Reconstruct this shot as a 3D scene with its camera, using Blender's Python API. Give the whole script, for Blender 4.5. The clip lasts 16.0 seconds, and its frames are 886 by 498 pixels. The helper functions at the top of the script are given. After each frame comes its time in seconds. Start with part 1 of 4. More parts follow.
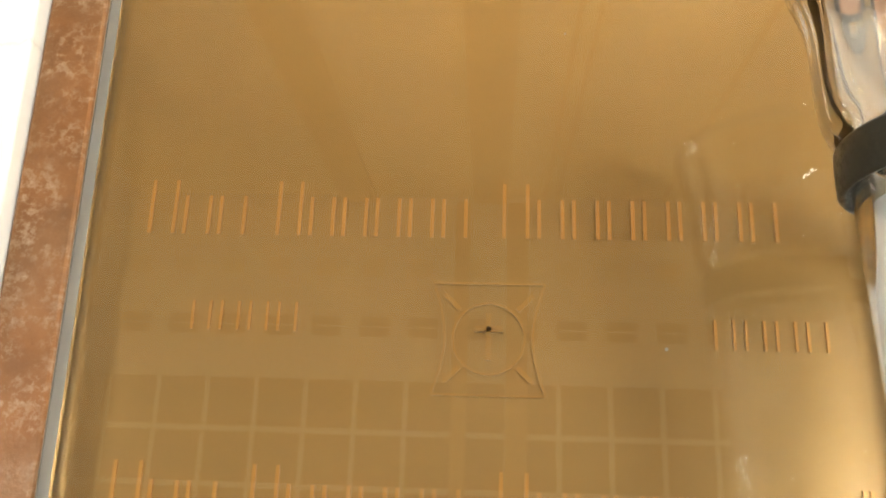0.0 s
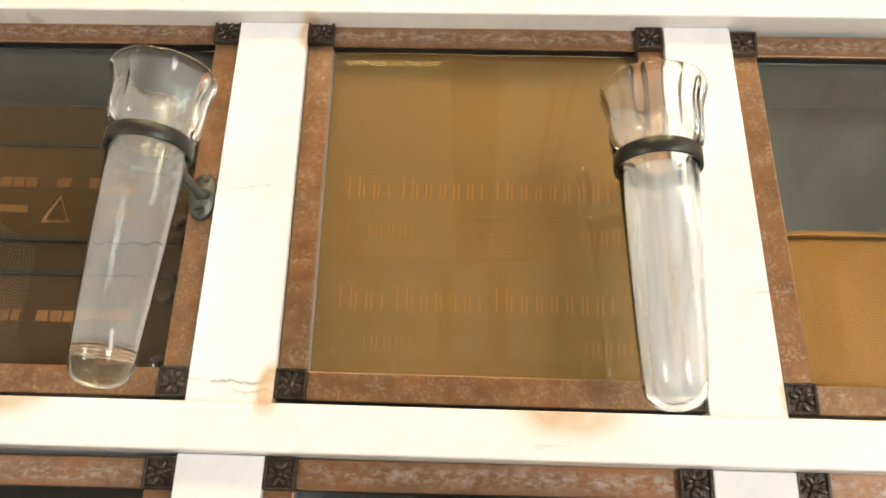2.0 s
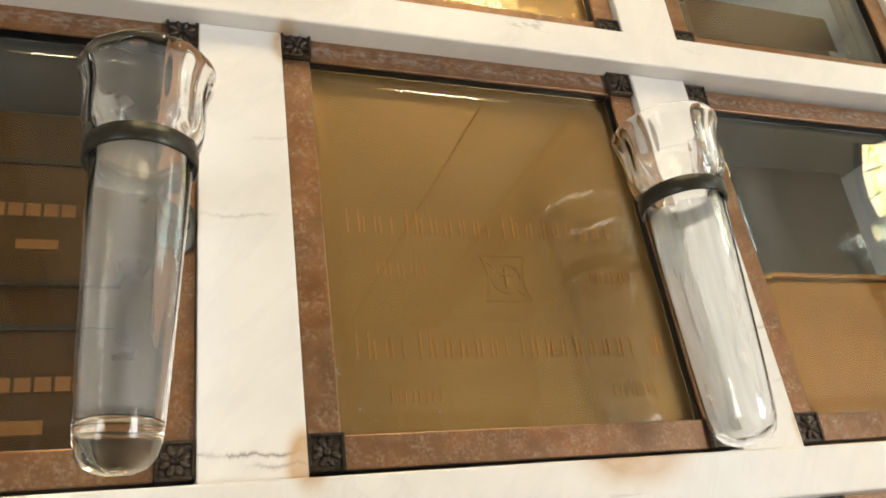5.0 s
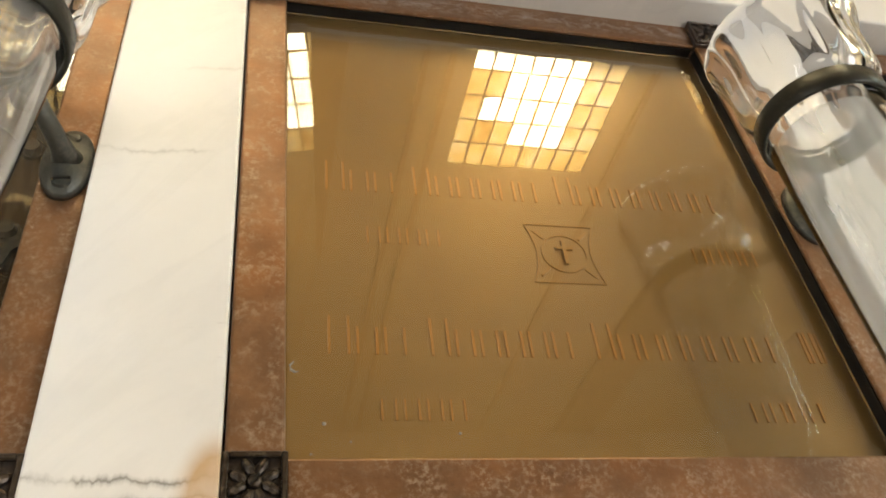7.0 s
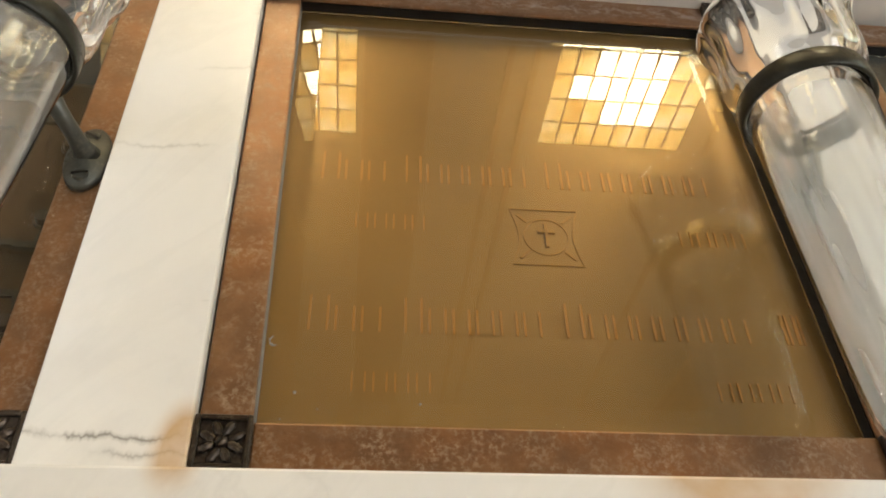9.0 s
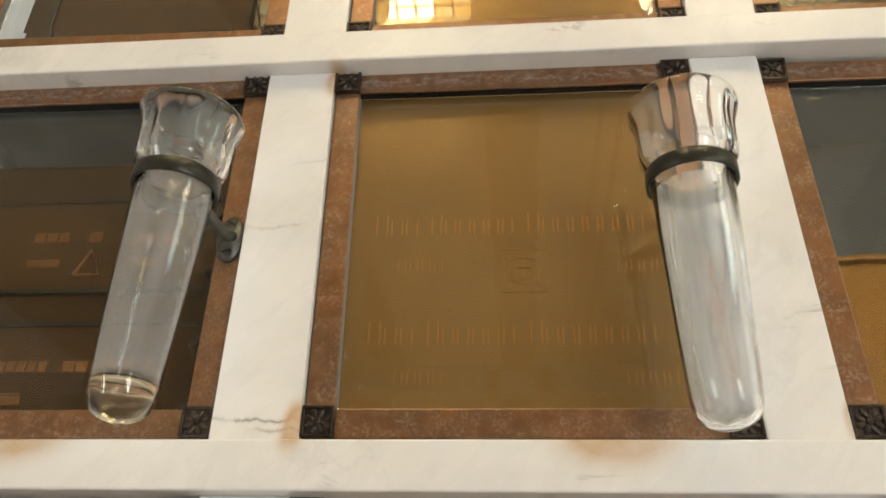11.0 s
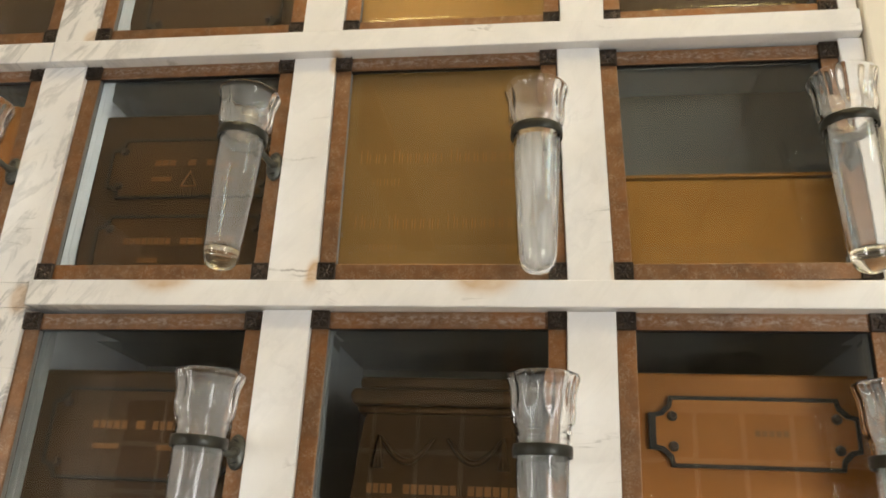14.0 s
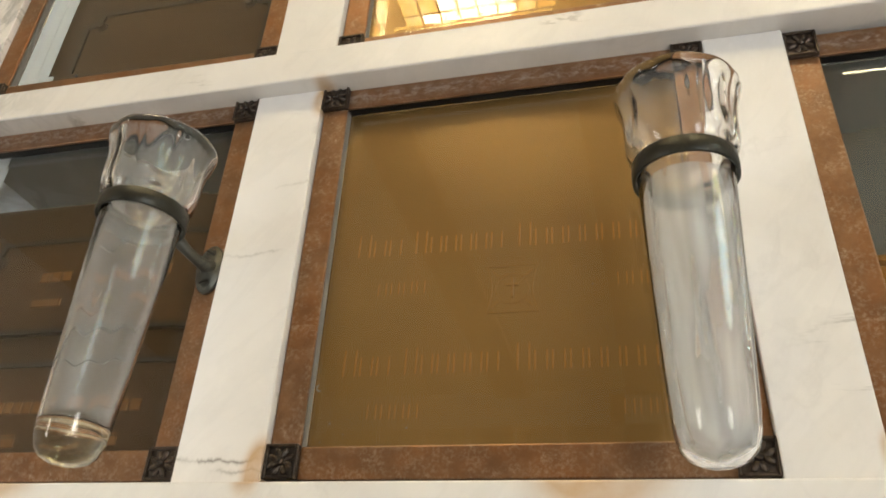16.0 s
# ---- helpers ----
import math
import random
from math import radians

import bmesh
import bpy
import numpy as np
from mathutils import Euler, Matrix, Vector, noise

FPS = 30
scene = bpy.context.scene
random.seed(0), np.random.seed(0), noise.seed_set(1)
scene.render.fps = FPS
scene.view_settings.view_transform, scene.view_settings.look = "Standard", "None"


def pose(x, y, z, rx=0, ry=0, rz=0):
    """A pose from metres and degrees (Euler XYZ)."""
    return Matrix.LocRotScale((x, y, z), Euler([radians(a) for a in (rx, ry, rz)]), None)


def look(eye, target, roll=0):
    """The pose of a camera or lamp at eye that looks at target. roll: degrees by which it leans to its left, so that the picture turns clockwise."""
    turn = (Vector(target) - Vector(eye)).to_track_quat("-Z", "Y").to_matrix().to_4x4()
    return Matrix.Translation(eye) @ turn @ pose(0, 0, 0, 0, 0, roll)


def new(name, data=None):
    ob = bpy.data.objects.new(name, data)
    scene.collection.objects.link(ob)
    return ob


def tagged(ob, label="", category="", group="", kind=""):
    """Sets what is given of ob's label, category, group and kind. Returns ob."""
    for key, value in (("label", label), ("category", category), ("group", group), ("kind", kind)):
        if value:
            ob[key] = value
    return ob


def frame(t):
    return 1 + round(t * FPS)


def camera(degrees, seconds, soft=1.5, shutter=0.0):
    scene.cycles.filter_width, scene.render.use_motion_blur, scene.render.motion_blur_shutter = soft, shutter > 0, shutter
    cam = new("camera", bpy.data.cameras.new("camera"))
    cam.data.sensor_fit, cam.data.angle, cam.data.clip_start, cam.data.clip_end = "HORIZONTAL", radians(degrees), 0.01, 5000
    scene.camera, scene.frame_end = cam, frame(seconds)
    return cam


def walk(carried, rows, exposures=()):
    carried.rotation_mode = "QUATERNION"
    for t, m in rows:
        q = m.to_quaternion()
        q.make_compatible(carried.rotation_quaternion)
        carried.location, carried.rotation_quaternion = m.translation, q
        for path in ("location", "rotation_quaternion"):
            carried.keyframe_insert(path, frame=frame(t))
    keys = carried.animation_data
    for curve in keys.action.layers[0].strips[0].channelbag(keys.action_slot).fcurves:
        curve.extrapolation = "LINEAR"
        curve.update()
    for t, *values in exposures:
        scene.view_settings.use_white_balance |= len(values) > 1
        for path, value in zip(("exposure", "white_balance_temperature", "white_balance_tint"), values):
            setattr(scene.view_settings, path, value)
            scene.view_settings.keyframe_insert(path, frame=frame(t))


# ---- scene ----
cam = camera(57.2, 16.0, soft=1.8)
PATH = [
    (0, (0.006, -0.243, 1.976), (-0.115, 1.665, 2.545), 2.0),
    (0.5, (-0.003, -0.320, 1.938), (-0.072, 1.552, 2.622), 1.5),
    (1, (0.002, -0.413, 1.903), (-0.122, 1.470, 2.562), 2.8),
    (1.5, (-0.029, -0.489, 1.825), (-0.043, 1.366, 2.57), 1.9),
    (2, (-0.009, -0.578, 1.779), (-0.083, 1.28, 2.516), 2.1),
    (2.5, (-0.018, -0.569, 1.753), (-0.071, 1.267, 2.544), 1.7),
    (3, (-0.039, -0.513, 1.754), (-0.036, 1.297, 2.604), 2.2),
    (3.5, (-0.128, -0.496, 1.76), (0.198, 1.271, 2.638), -0.0),
    (3.7, (-0.176, -0.506, 1.774), (0.256, 1.255, 2.618), -1.6),
    (5.8, (-0.247, -0.409, 1.8), (0.511, 1.187, 2.738), -9.5),
    (6, (-0.249, -0.367, 1.801), (0.546, 1.176, 2.794), -9.8),
    (6.5, (-0.179, -0.325, 1.803), (0.398, 1.247, 2.896), -9.2),
    (7, (-0.14, -0.274, 1.781), (0.298, 1.22, 3.036), -7.5),
    (7.5, (-0.113, -0.266, 1.782), (0.18, 1.265, 3.034), -3.3),
    (8, (-0.093, -0.289, 1.785), (0.12, 1.281, 3.005), -1.3),
    (8.5, (-0.089, -0.291, 1.766), (0.125, 1.214, 3.065), -1.1),
    (8.7, (-0.087, -0.292, 1.764), (0.114, 1.232, 3.044), -1.3),
    (10.8, (-0.018, -0.506, 1.745), (-0.1, 1.224, 2.746), 1.4),
    (11, (0.001, -0.534, 1.731), (-0.182, 1.196, 2.718), 1.8),
    (11.5, (0.019, -0.632, 1.719), (-0.254, 1.126, 2.632), 1.7),
    (12, (0.04, -0.735, 1.719), (-0.255, 1.072, 2.523), 1.5),
    (12.5, (0.088, -0.796, 1.693), (-0.224, 1.041, 2.42), 1.8),
    (13, (0.111, -0.845, 1.635), (-0.171, 1.006, 2.338), 2.8),
    (13.5, (0.131, -0.908, 1.581), (-0.16, 0.94, 2.29), 2.4),
    (14, (0.144, -0.924, 1.57), (-0.13, 0.922, 2.289), 2.8),
    (14.5, (0.144, -0.871, 1.608), (-0.116, 0.963, 2.364), 1.4),
    (15, (0.127, -0.701, 1.651), (-0.256, 1.07, 2.499), 1.7),
    (15.5, (0.133, -0.533, 1.697), (-0.31, 1.148, 2.686), 2.2),
    (16, (0.097, -0.469, 1.758), (-0.391, 1.177, 2.785), 4.2),
]
walk(cam, [(t, look(eye, target, roll)) for t, eye, target, roll in PATH],
     exposures=[(0, 0.92), (1, 1.04), (2, 0.56), (3.5, 0.18), (6, -0.05), (7, -0.12), (8.5, -0.22), (11, -0.2), (12.5, -0.2), (14, -0.2), (16, -0.2)])

# ---- world and light ----
world = bpy.data.worlds.new("sky")
scene.world = world
world.use_nodes = True
wn = world.node_tree.nodes
sky = wn.new("ShaderNodeTexSky")
sky.sky_type, sky.sun_disc = "NISHITA", False
sky.sun_elevation, sky.sun_rotation = radians(48), radians(120)
world.node_tree.links.new(sky.outputs[0], wn["Background"].inputs[0])
wn["Background"].inputs[1].default_value = 0.1

CEIL = 4.0                      # ceiling height
RX0, RX1, RY0 = -3.4, 2.7, -5.2  # room: left wall, right wall, far wall


def area_lamp(name, at, target, sx, sy, watts, colour):
    lamp = bpy.data.lights.new(name, "AREA")
    lamp.shape, lamp.size, lamp.size_y, lamp.energy, lamp.color = "RECTANGLE", sx, sy, watts, colour
    ob = new(name, lamp)
    ob.matrix_world = look(at, target)
    return ob


# two fill lamps added out of view at both sides to light the niches
area_lamp("window_daylight", (RX1 - 0.06, -2.9, 1.3), (0.1, 0.0, 1.9), 1.5, 1.4, 139, (0.945, 0.98, 1.0))
area_lamp("window_daylight", (RX0 + 0.06, -2.9, 1.3), (0.0, 0.0, 1.9), 1.5, 1.4, 67, (0.945, 0.98, 1.0))


# ---- materials ----
def material(name):
    m = bpy.data.materials.new(name)
    m.use_nodes = True
    nt = m.node_tree
    return m, nt, nt.nodes["Principled BSDF"]


def node(nt, kind, **values):
    n = nt.nodes.new("ShaderNode" + kind)
    for key, value in values.items():
        if key in n.inputs:
            n.inputs[key].default_value = value
    return n


def coords(nt, scale=(1, 1, 1), kind="Object", random_shift=False):
    tc = nt.nodes.new("ShaderNodeTexCoord")
    mp = node(nt, "Mapping", Scale=scale)
    nt.links.new(tc.outputs[kind], mp.inputs["Vector"])
    if random_shift:
        info = nt.nodes.new("ShaderNodeObjectInfo")
        mul = nt.nodes.new("ShaderNodeMath")
        mul.operation = "MULTIPLY"
        mul.inputs[1].default_value = 7.0
        nt.links.new(info.outputs["Random"], mul.inputs[0])
        nt.links.new(mul.outputs[0], mp.inputs["Location"])
    return mp.outputs[0]


def noise_tex(nt, vec, scale, detail=4, rough=0.55, distortion=0.0):
    n = node(nt, "TexNoise", Scale=scale, Detail=detail, Roughness=rough, Distortion=distortion)
    nt.links.new(vec, n.inputs["Vector"])
    return n.outputs["Fac"]


def ramp(nt, fac, stops):
    r = nt.nodes.new("ShaderNodeValToRGB")
    els = r.color_ramp.elements
    while len(els) < len(stops):
        els.new(0.5)
    for e, (p, c) in zip(els, stops):
        e.position = p
        e.color = (*c, 1) if isinstance(c, tuple) else (c, c, c, 1)
    nt.links.new(fac, r.inputs["Fac"])
    return r.outputs["Color"]


def mix(nt, fac, a, b, blend="MIX"):
    n = nt.nodes.new("ShaderNodeMix")
    n.data_type, n.blend_type = "RGBA", blend
    for sock, v in ((n.inputs[0], fac), (n.inputs[6], a), (n.inputs[7], b)):
        if isinstance(v, tuple):
            sock.default_value = (*v, 1)
        elif isinstance(v, (int, float)):
            sock.default_value = v
        else:
            nt.links.new(v, sock)
    return n.outputs[2]


def bump(nt, bsdf, height, strength, distance):
    b = node(nt, "Bump", Strength=strength, Distance=distance)
    nt.links.new(height, b.inputs["Height"])
    nt.links.new(b.outputs[0], bsdf.inputs["Normal"])


def blob(nt, at, size):
    """1 at a place, falling to 0 over an ellipse, ragged by noise."""
    tc = nt.nodes.new("ShaderNodeTexCoord")
    mp = nt.nodes.new("ShaderNodeMapping")
    mp.vector_type = "TEXTURE"
    mp.inputs["Location"].default_value, mp.inputs["Scale"].default_value = at, size
    nt.links.new(tc.outputs["Object"], mp.inputs["Vector"])
    g = nt.nodes.new("ShaderNodeTexGradient")
    g.gradient_type = "QUADRATIC_SPHERE"
    nt.links.new(mp.outputs[0], g.inputs[0])
    return g.outputs["Fac"]


def marble(name, tone=(0.84, 0.81, 0.78), veins=1.0, stains=(), cracks=()):
    m, nt, b = material(name)
    v = coords(nt)
    warp = noise_tex(nt, v, 6, 5, 0.6)
    cloud = ramp(nt, noise_tex(nt, v, 9, 5, 0.6, 0.6), [(0.35, tone), (0.7, tuple(c * 0.9 for c in tone))])
    sep = nt.nodes.new("ShaderNodeVectorMath")
    sep.operation = "ADD"
    sc = nt.nodes.new("ShaderNodeVectorMath")
    sc.operation = "SCALE"
    sc.inputs["Scale"].default_value = 0.14
    nt.links.new(warp, sc.inputs[0])
    nt.links.new(v, sep.inputs[0])
    nt.links.new(sc.outputs[0], sep.inputs[1])
    wave = node(nt, "TexNoise", Scale=5.5, Detail=6, Roughness=0.6, Distortion=1.3)
    nt.links.new(sep.outputs[0], wave.inputs["Vector"])
    line = ramp(nt, wave.outputs["Fac"], [(0.47, 0.0), (0.5, 0.55), (0.53, 0.0)])
    patch = ramp(nt, noise_tex(nt, v, 4.2, 3), [(0.52, 0.0), (0.72, 0.5 * veins)])
    fac = mix(nt, 1.0, line, patch, "MULTIPLY")
    col = mix(nt, fac, cloud, (0.36, 0.34, 0.32))
    tc = nt.nodes.new("ShaderNodeTexCoord")
    lean = node(nt, "Mapping", Rotation=(0.0, 0.95, 0.0))
    nt.links.new(tc.outputs["Object"], lean.inputs["Vector"])
    turn = node(nt, "Mapping", Scale=(1.0, 1.0, 3.6))
    nt.links.new(lean.outputs[0], turn.inputs["Vector"])
    streak = ramp(nt, noise_tex(nt, turn.outputs[0], 7.5, 7, 0.62, 0.9), [(0.49, 0.0), (0.55, 0.85 * veins), (0.61, 0.22 * veins), (0.80, 0.8 * veins)])
    zone = ramp(nt, noise_tex(nt, v, 2.6, 1), [(0.40, 0.45), (0.55, 1.0)])
    west = nt.nodes.new("ShaderNodeSeparateXYZ")
    nt.links.new(nt.nodes.new("ShaderNodeTexCoord").outputs["Object"], west.inputs[0])
    shift = nt.nodes.new("ShaderNodeMath")
    nt.links.new(west.outputs["X"], shift.inputs[0])
    shift.inputs[1].default_value = 1.0
    zone = mix(nt, ramp(nt, shift.outputs[0], [(0.47, 0.0), (0.60, 1.0)]), zone, (0.08, 0.08, 0.08))
    streak = mix(nt, 1.0, streak, zone, "MULTIPLY")
    col = mix(nt, streak, col, (0.36, 0.36, 0.355))
    flat = node(nt, "Mapping", Rotation=(0.0, 0.06, 0.0), Scale=(1.0, 1.0, 7.0))
    nt.links.new(tc.outputs["Object"], flat.inputs["Vector"])
    crack = ramp(nt, noise_tex(nt, flat.outputs[0], 3.2, 8, 0.6, 0.5), [(0.489, 0.0), (0.5, 0.55 * veins), (0.511, 0.0)])
    where = ramp(nt, noise_tex(nt, v, 11, 2), [(0.60, 0.0), (0.68, 1.0)])
    col = mix(nt, mix(nt, 1.0, crack, where, "MULTIPLY"), col, (0.30, 0.28, 0.26))
    # single dark hairline veins: height, middle and half length along x
    tcv = nt.nodes.new("ShaderNodeSeparateXYZ")
    nt.links.new(tc.outputs["Object"], tcv.inputs[0])
    jag = noise_tex(nt, coords(nt, (1, 1, 0.3)), 34, 6, 0.65)
    for height, mid, half, strength in cracks:
        off = nt.nodes.new("ShaderNodeMath")
        off.operation = "MULTIPLY_ADD"
        nt.links.new(jag, off.inputs[0])
        off.inputs[1].default_value, off.inputs[2].default_value = 0.022, -0.011 - height
        dz = nt.nodes.new("ShaderNodeMath")
        nt.links.new(tcv.outputs["Z"], dz.inputs[0])
        nt.links.new(off.outputs[0], dz.inputs[1])
        ab = nt.nodes.new("ShaderNodeMath")
        ab.operation = "ABSOLUTE"
        nt.links.new(dz.outputs[0], ab.inputs[0])
        up = nt.nodes.new("ShaderNodeMath")
        up.operation = "MULTIPLY"
        up.inputs[1].default_value = 100.0
        nt.links.new(ab.outputs[0], up.inputs[0])
        vein = ramp(nt, up.outputs[0], [(0.0, strength), (0.09, strength * 0.35), (0.22, 0.0)])
        span = ramp(nt, blob(nt, (mid, 0.0, height), (half, 0.1, 0.1)), [(0.02, 0.0), (0.2, 1.0)])
        thin = ramp(nt, noise_tex(nt, v, 60, 3), [(0.36, 0.15), (0.56, 1.0)])
        col = mix(nt, mix(nt, 1.0, mix(nt, 1.0, vein, span, "MULTIPLY"), thin, "MULTIPLY"), col, (0.20, 0.18, 0.16))
    rough_edge = ramp(nt, noise_tex(nt, v, 45, 4), [(0.3, 0.55), (0.7, 1.0)])
    for at, size, strength in stains:
        f = mix(nt, 1.0, ramp(nt, blob(nt, at, size), [(0.0, 0.0), (0.22, strength)]), rough_edge, "MULTIPLY")
        col = mix(nt, f, col, (0.50, 0.30, 0.12))
    nt.links.new(col, b.inputs["Base Color"])
    b.inputs["Roughness"].default_value = 0.34
    bump(nt, b, noise_tex(nt, v, 160, 3), 0.05, 0.001)
    return m


# damp, rusty stains lie under the vases and beside the corner bosses
M_marble = marble("white_marble", (0.785, 0.765, 0.742), stains=[
    ((0.062, -0.009, 1.8895), (0.062, 0.05, 0.036), 0.8), ((-0.345, -0.009, 1.8895), (0.06, 0.05, 0.032), 0.75),
    ((0.42, -0.009, 1.8895), (0.09, 0.05, 0.03), 0.6), ((-0.151, -0.005, 1.893), (0.016, 0.04, 0.03), 1.0),
    ((-0.151, -0.005, 2.2), (0.015, 0.04, 0.022), 1.0), ((0.212, 0.004, 1.90), (0.007, 0.03, 0.02), 0.6),
    ((-0.525, 0.0, 2.262), (0.02, 0.03, 0.02), 0.6), ((-0.54, 0.0, 1.862), (0.02, 0.03, 0.03), 0.6)],
    cracks=[(1.902, -0.19, 0.05, 0.9), (1.8955, -0.165, 0.028, 0.55), (2.056, -0.19, 0.035, 0.35), (2.118, -0.165, 0.022, 0.25)])
# niche stone in three tones, its shade and light put into the colour
M_lining = marble("shaded_lining_stone", (0.17, 0.175, 0.172), 0.8)
M_dim_reveal = marble("dim_reveal_marble", (0.26, 0.265, 0.27), 0.8)
M_lit_reveal = marble("lit_reveal_marble", (0.70, 0.72, 0.73), 0.8)


def patina(name, dark, light, salts, metal=0.35, rough=0.5, fine=420, relief=0.05, band=False):
    m, nt, b = material(name)
    v = coords(nt, random_shift=True)
    base = ramp(nt, noise_tex(nt, v, 38 if salts else 9, 6, 0.65), [(0.3, dark), (0.7, light)])
    if metal < 0.55 and salts:
        rust = ramp(nt, noise_tex(nt, v, 13, 4, 0.6, 0.5), [(0.44, 0.0), (0.68, 0.5)])
        base = mix(nt, rust, base, (0.30, 0.115, 0.028))
        dirt = ramp(nt, noise_tex(nt, v, 21, 5, 0.6), [(0.52, 0.0), (0.72, 0.6)])
        base = mix(nt, dirt, base, (0.13, 0.075, 0.042))
    fleck = ramp(nt, noise_tex(nt, v, fine, 5, 0.7), [(0.47, 0.0), (0.70, 1.0)])
    zone = ramp(nt, noise_tex(nt, v, 90, 4, 0.6), [(0.38, 0.0), (0.72, salts)])
    f = mix(nt, 1.0, fleck, zone, "MULTIPLY")
    col = mix(nt, f, base, (0.54, 0.44, 0.34))
    if band:
        gen = nt.nodes.new("ShaderNodeTexCoord")
        sep = nt.nodes.new("ShaderNodeSeparateXYZ")
        nt.links.new(gen.outputs["Generated"], sep.inputs[0])
        middle = ramp(nt, sep.outputs["Z"], [(0.12, 0.0), (0.42, 1.0), (0.62, 0.9), (0.9, 0.0)])
        crust = ramp(nt, noise_tex(nt, coords(nt, (1, 1, 1.8), random_shift=True), 130, 6, 0.7, 0.4), [(0.45, 0.0), (0.66, 0.62)])
        col = mix(nt, mix(nt, 1.0, middle, crust, "MULTIPLY"), col, (0.52, 0.46, 0.42))
    nt.links.new(col, b.inputs["Base Color"])
    b.inputs["Metallic"].default_value = metal
    if salts:
        nt.links.new(ramp(nt, fleck, [(0.0, rough - 0.1), (1.0, rough + 0.25)]), b.inputs["Roughness"])
    else:
        nt.links.new(ramp(nt, noise_tex(nt, v, 14, 4), [(0.3, rough - 0.06), (0.7, rough + 0.06)]), b.inputs["Roughness"])
    if metal < 0.3:
        b.inputs["Specular IOR Level"].default_value = 0.22
    if salts:
        bump(nt, b, noise_tex(nt, v, 260, 5, 0.7), relief, 0.0012)
    return m


M_frame = patina("brown_bronze_patina", (0.155, 0.078, 0.036), (0.255, 0.135, 0.066), 0.72, 0.5, 0.42, 420, 0.2)
M_frame_top = patina("crusted_brown_bronze", (0.155, 0.078, 0.036), (0.255, 0.135, 0.066), 0.4, 0.45, 0.45, 420, 0.25, True)
M_boss = patina("blackened_bronze", (0.018, 0.014, 0.011), (0.085, 0.062, 0.047), 0.35, 0.7, 0.40, 420, 0.3)
M_ring = patina("dark_olive_bronze", (0.026, 0.026, 0.021), (0.042, 0.042, 0.035), 0.08, 0.6, 0.42)
M_flange = patina("grey_green_bronze", (0.05, 0.05, 0.042), (0.10, 0.10, 0.085), 0.25, 0.6, 0.42, 420, 0.2)
M_box = patina("dark_bronze_urn_metal", (0.031, 0.015, 0.005), (0.048, 0.023, 0.008), 0.0, 0.2, 0.36)
M_plaque = patina("brown_bronze_plaque", (0.036, 0.017, 0.0055), (0.052, 0.024, 0.008), 0.0, 0.2, 0.36)
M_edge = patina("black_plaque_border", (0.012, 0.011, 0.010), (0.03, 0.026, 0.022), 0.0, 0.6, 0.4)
M_copper = patina("copper_brown_wood", (0.21, 0.074, 0.013), (0.28, 0.102, 0.019), 0.0, 0.2, 0.38)
M_amber = patina("amber_brown_wood", (0.18, 0.078, 0.013), (0.24, 0.108, 0.020), 0.0, 0.2, 0.36)
M_dark_gold = patina("dull_gilt_lettering", (0.13, 0.054, 0.011), (0.19, 0.080, 0.018), 0.0, 0.4, 0.45)


def brass_plate():
    """Lacquered bronze, satin, with broad uneven tarnish and faint brushing."""
    m, nt, b = material("satin_bronze_plate")
    v = coords(nt)
    col = ramp(nt, noise_tex(nt, v, 7, 4), [(0.3, (0.246, 0.138, 0.043)), (0.7, (0.290, 0.165, 0.054))])
    brush = ramp(nt, noise_tex(nt, coords(nt, (1, 1, 18)), 45, 3), [(0.35, 0.0), (0.65, 0.10)])
    col = mix(nt, brush, col, (0.20, 0.11, 0.030))
    nt.links.new(col, b.inputs["Base Color"])
    b.inputs["Metallic"].default_value = 0.75
    nt.links.new(ramp(nt, noise_tex(nt, v, 11, 3), [(0.3, 0.30), (0.7, 0.34)]), b.inputs["Roughness"])
    return m


M_brass = brass_plate()


def clear_glass(name, tint=(1, 1, 1), rough=0.0, ior=1.48):
    m, nt, b = material(name)
    b.inputs["Base Color"].default_value = (*tint, 1)
    b.inputs["Transmission Weight"].default_value = 1.0
    b.inputs["Roughness"].default_value = rough
    b.inputs["IOR"].default_value = ior
    return m


M_pane = clear_glass("bevelled_plate_glass", (0.93, 0.955, 0.93), 0.0, 1.52)
M_vase = clear_glass("pressed_vase_glass", (0.99, 0.99, 0.985), 0.0, 1.41)


M_water = clear_glass("stale_water", (0.98, 0.945, 0.83), 0.0, 1.33)


def residue(name, low, high, tone=(0.86, 0.87, 0.87)):
    m, nt, b = material(name)
    v = coords(nt, (1, 1, 0.10))
    out = nt.nodes["Material Output"]
    tr = nt.nodes.new("ShaderNodeBsdfTransparent")
    mx = nt.nodes.new("ShaderNodeMixShader")
    b.inputs["Base Color"].default_value = (*tone, 1)
    b.inputs["Roughness"].default_value = 0.8
    b.inputs["Transmission Weight"].default_value = 0.3
    b.inputs["IOR"].default_value = 1.1
    nt.links.new(ramp(nt, noise_tex(nt, v, 70, 2, 0.5), [(0.36, low), (0.64, high)]), mx.inputs[0])
    nt.links.new(tr.outputs[0], mx.inputs[1])
    nt.links.new(b.outputs[0], mx.inputs[2])
    nt.links.new(mx.outputs[0], out.inputs["Surface"])
    return m


M_residue = residue("chalky_water_residue", 0.27, 0.50, (0.68, 0.69, 0.68))
# whitish film that puts the brightness of lit clear glass into colour
M_bright_film = residue("faint_brightening_film", 0.06, 0.16)


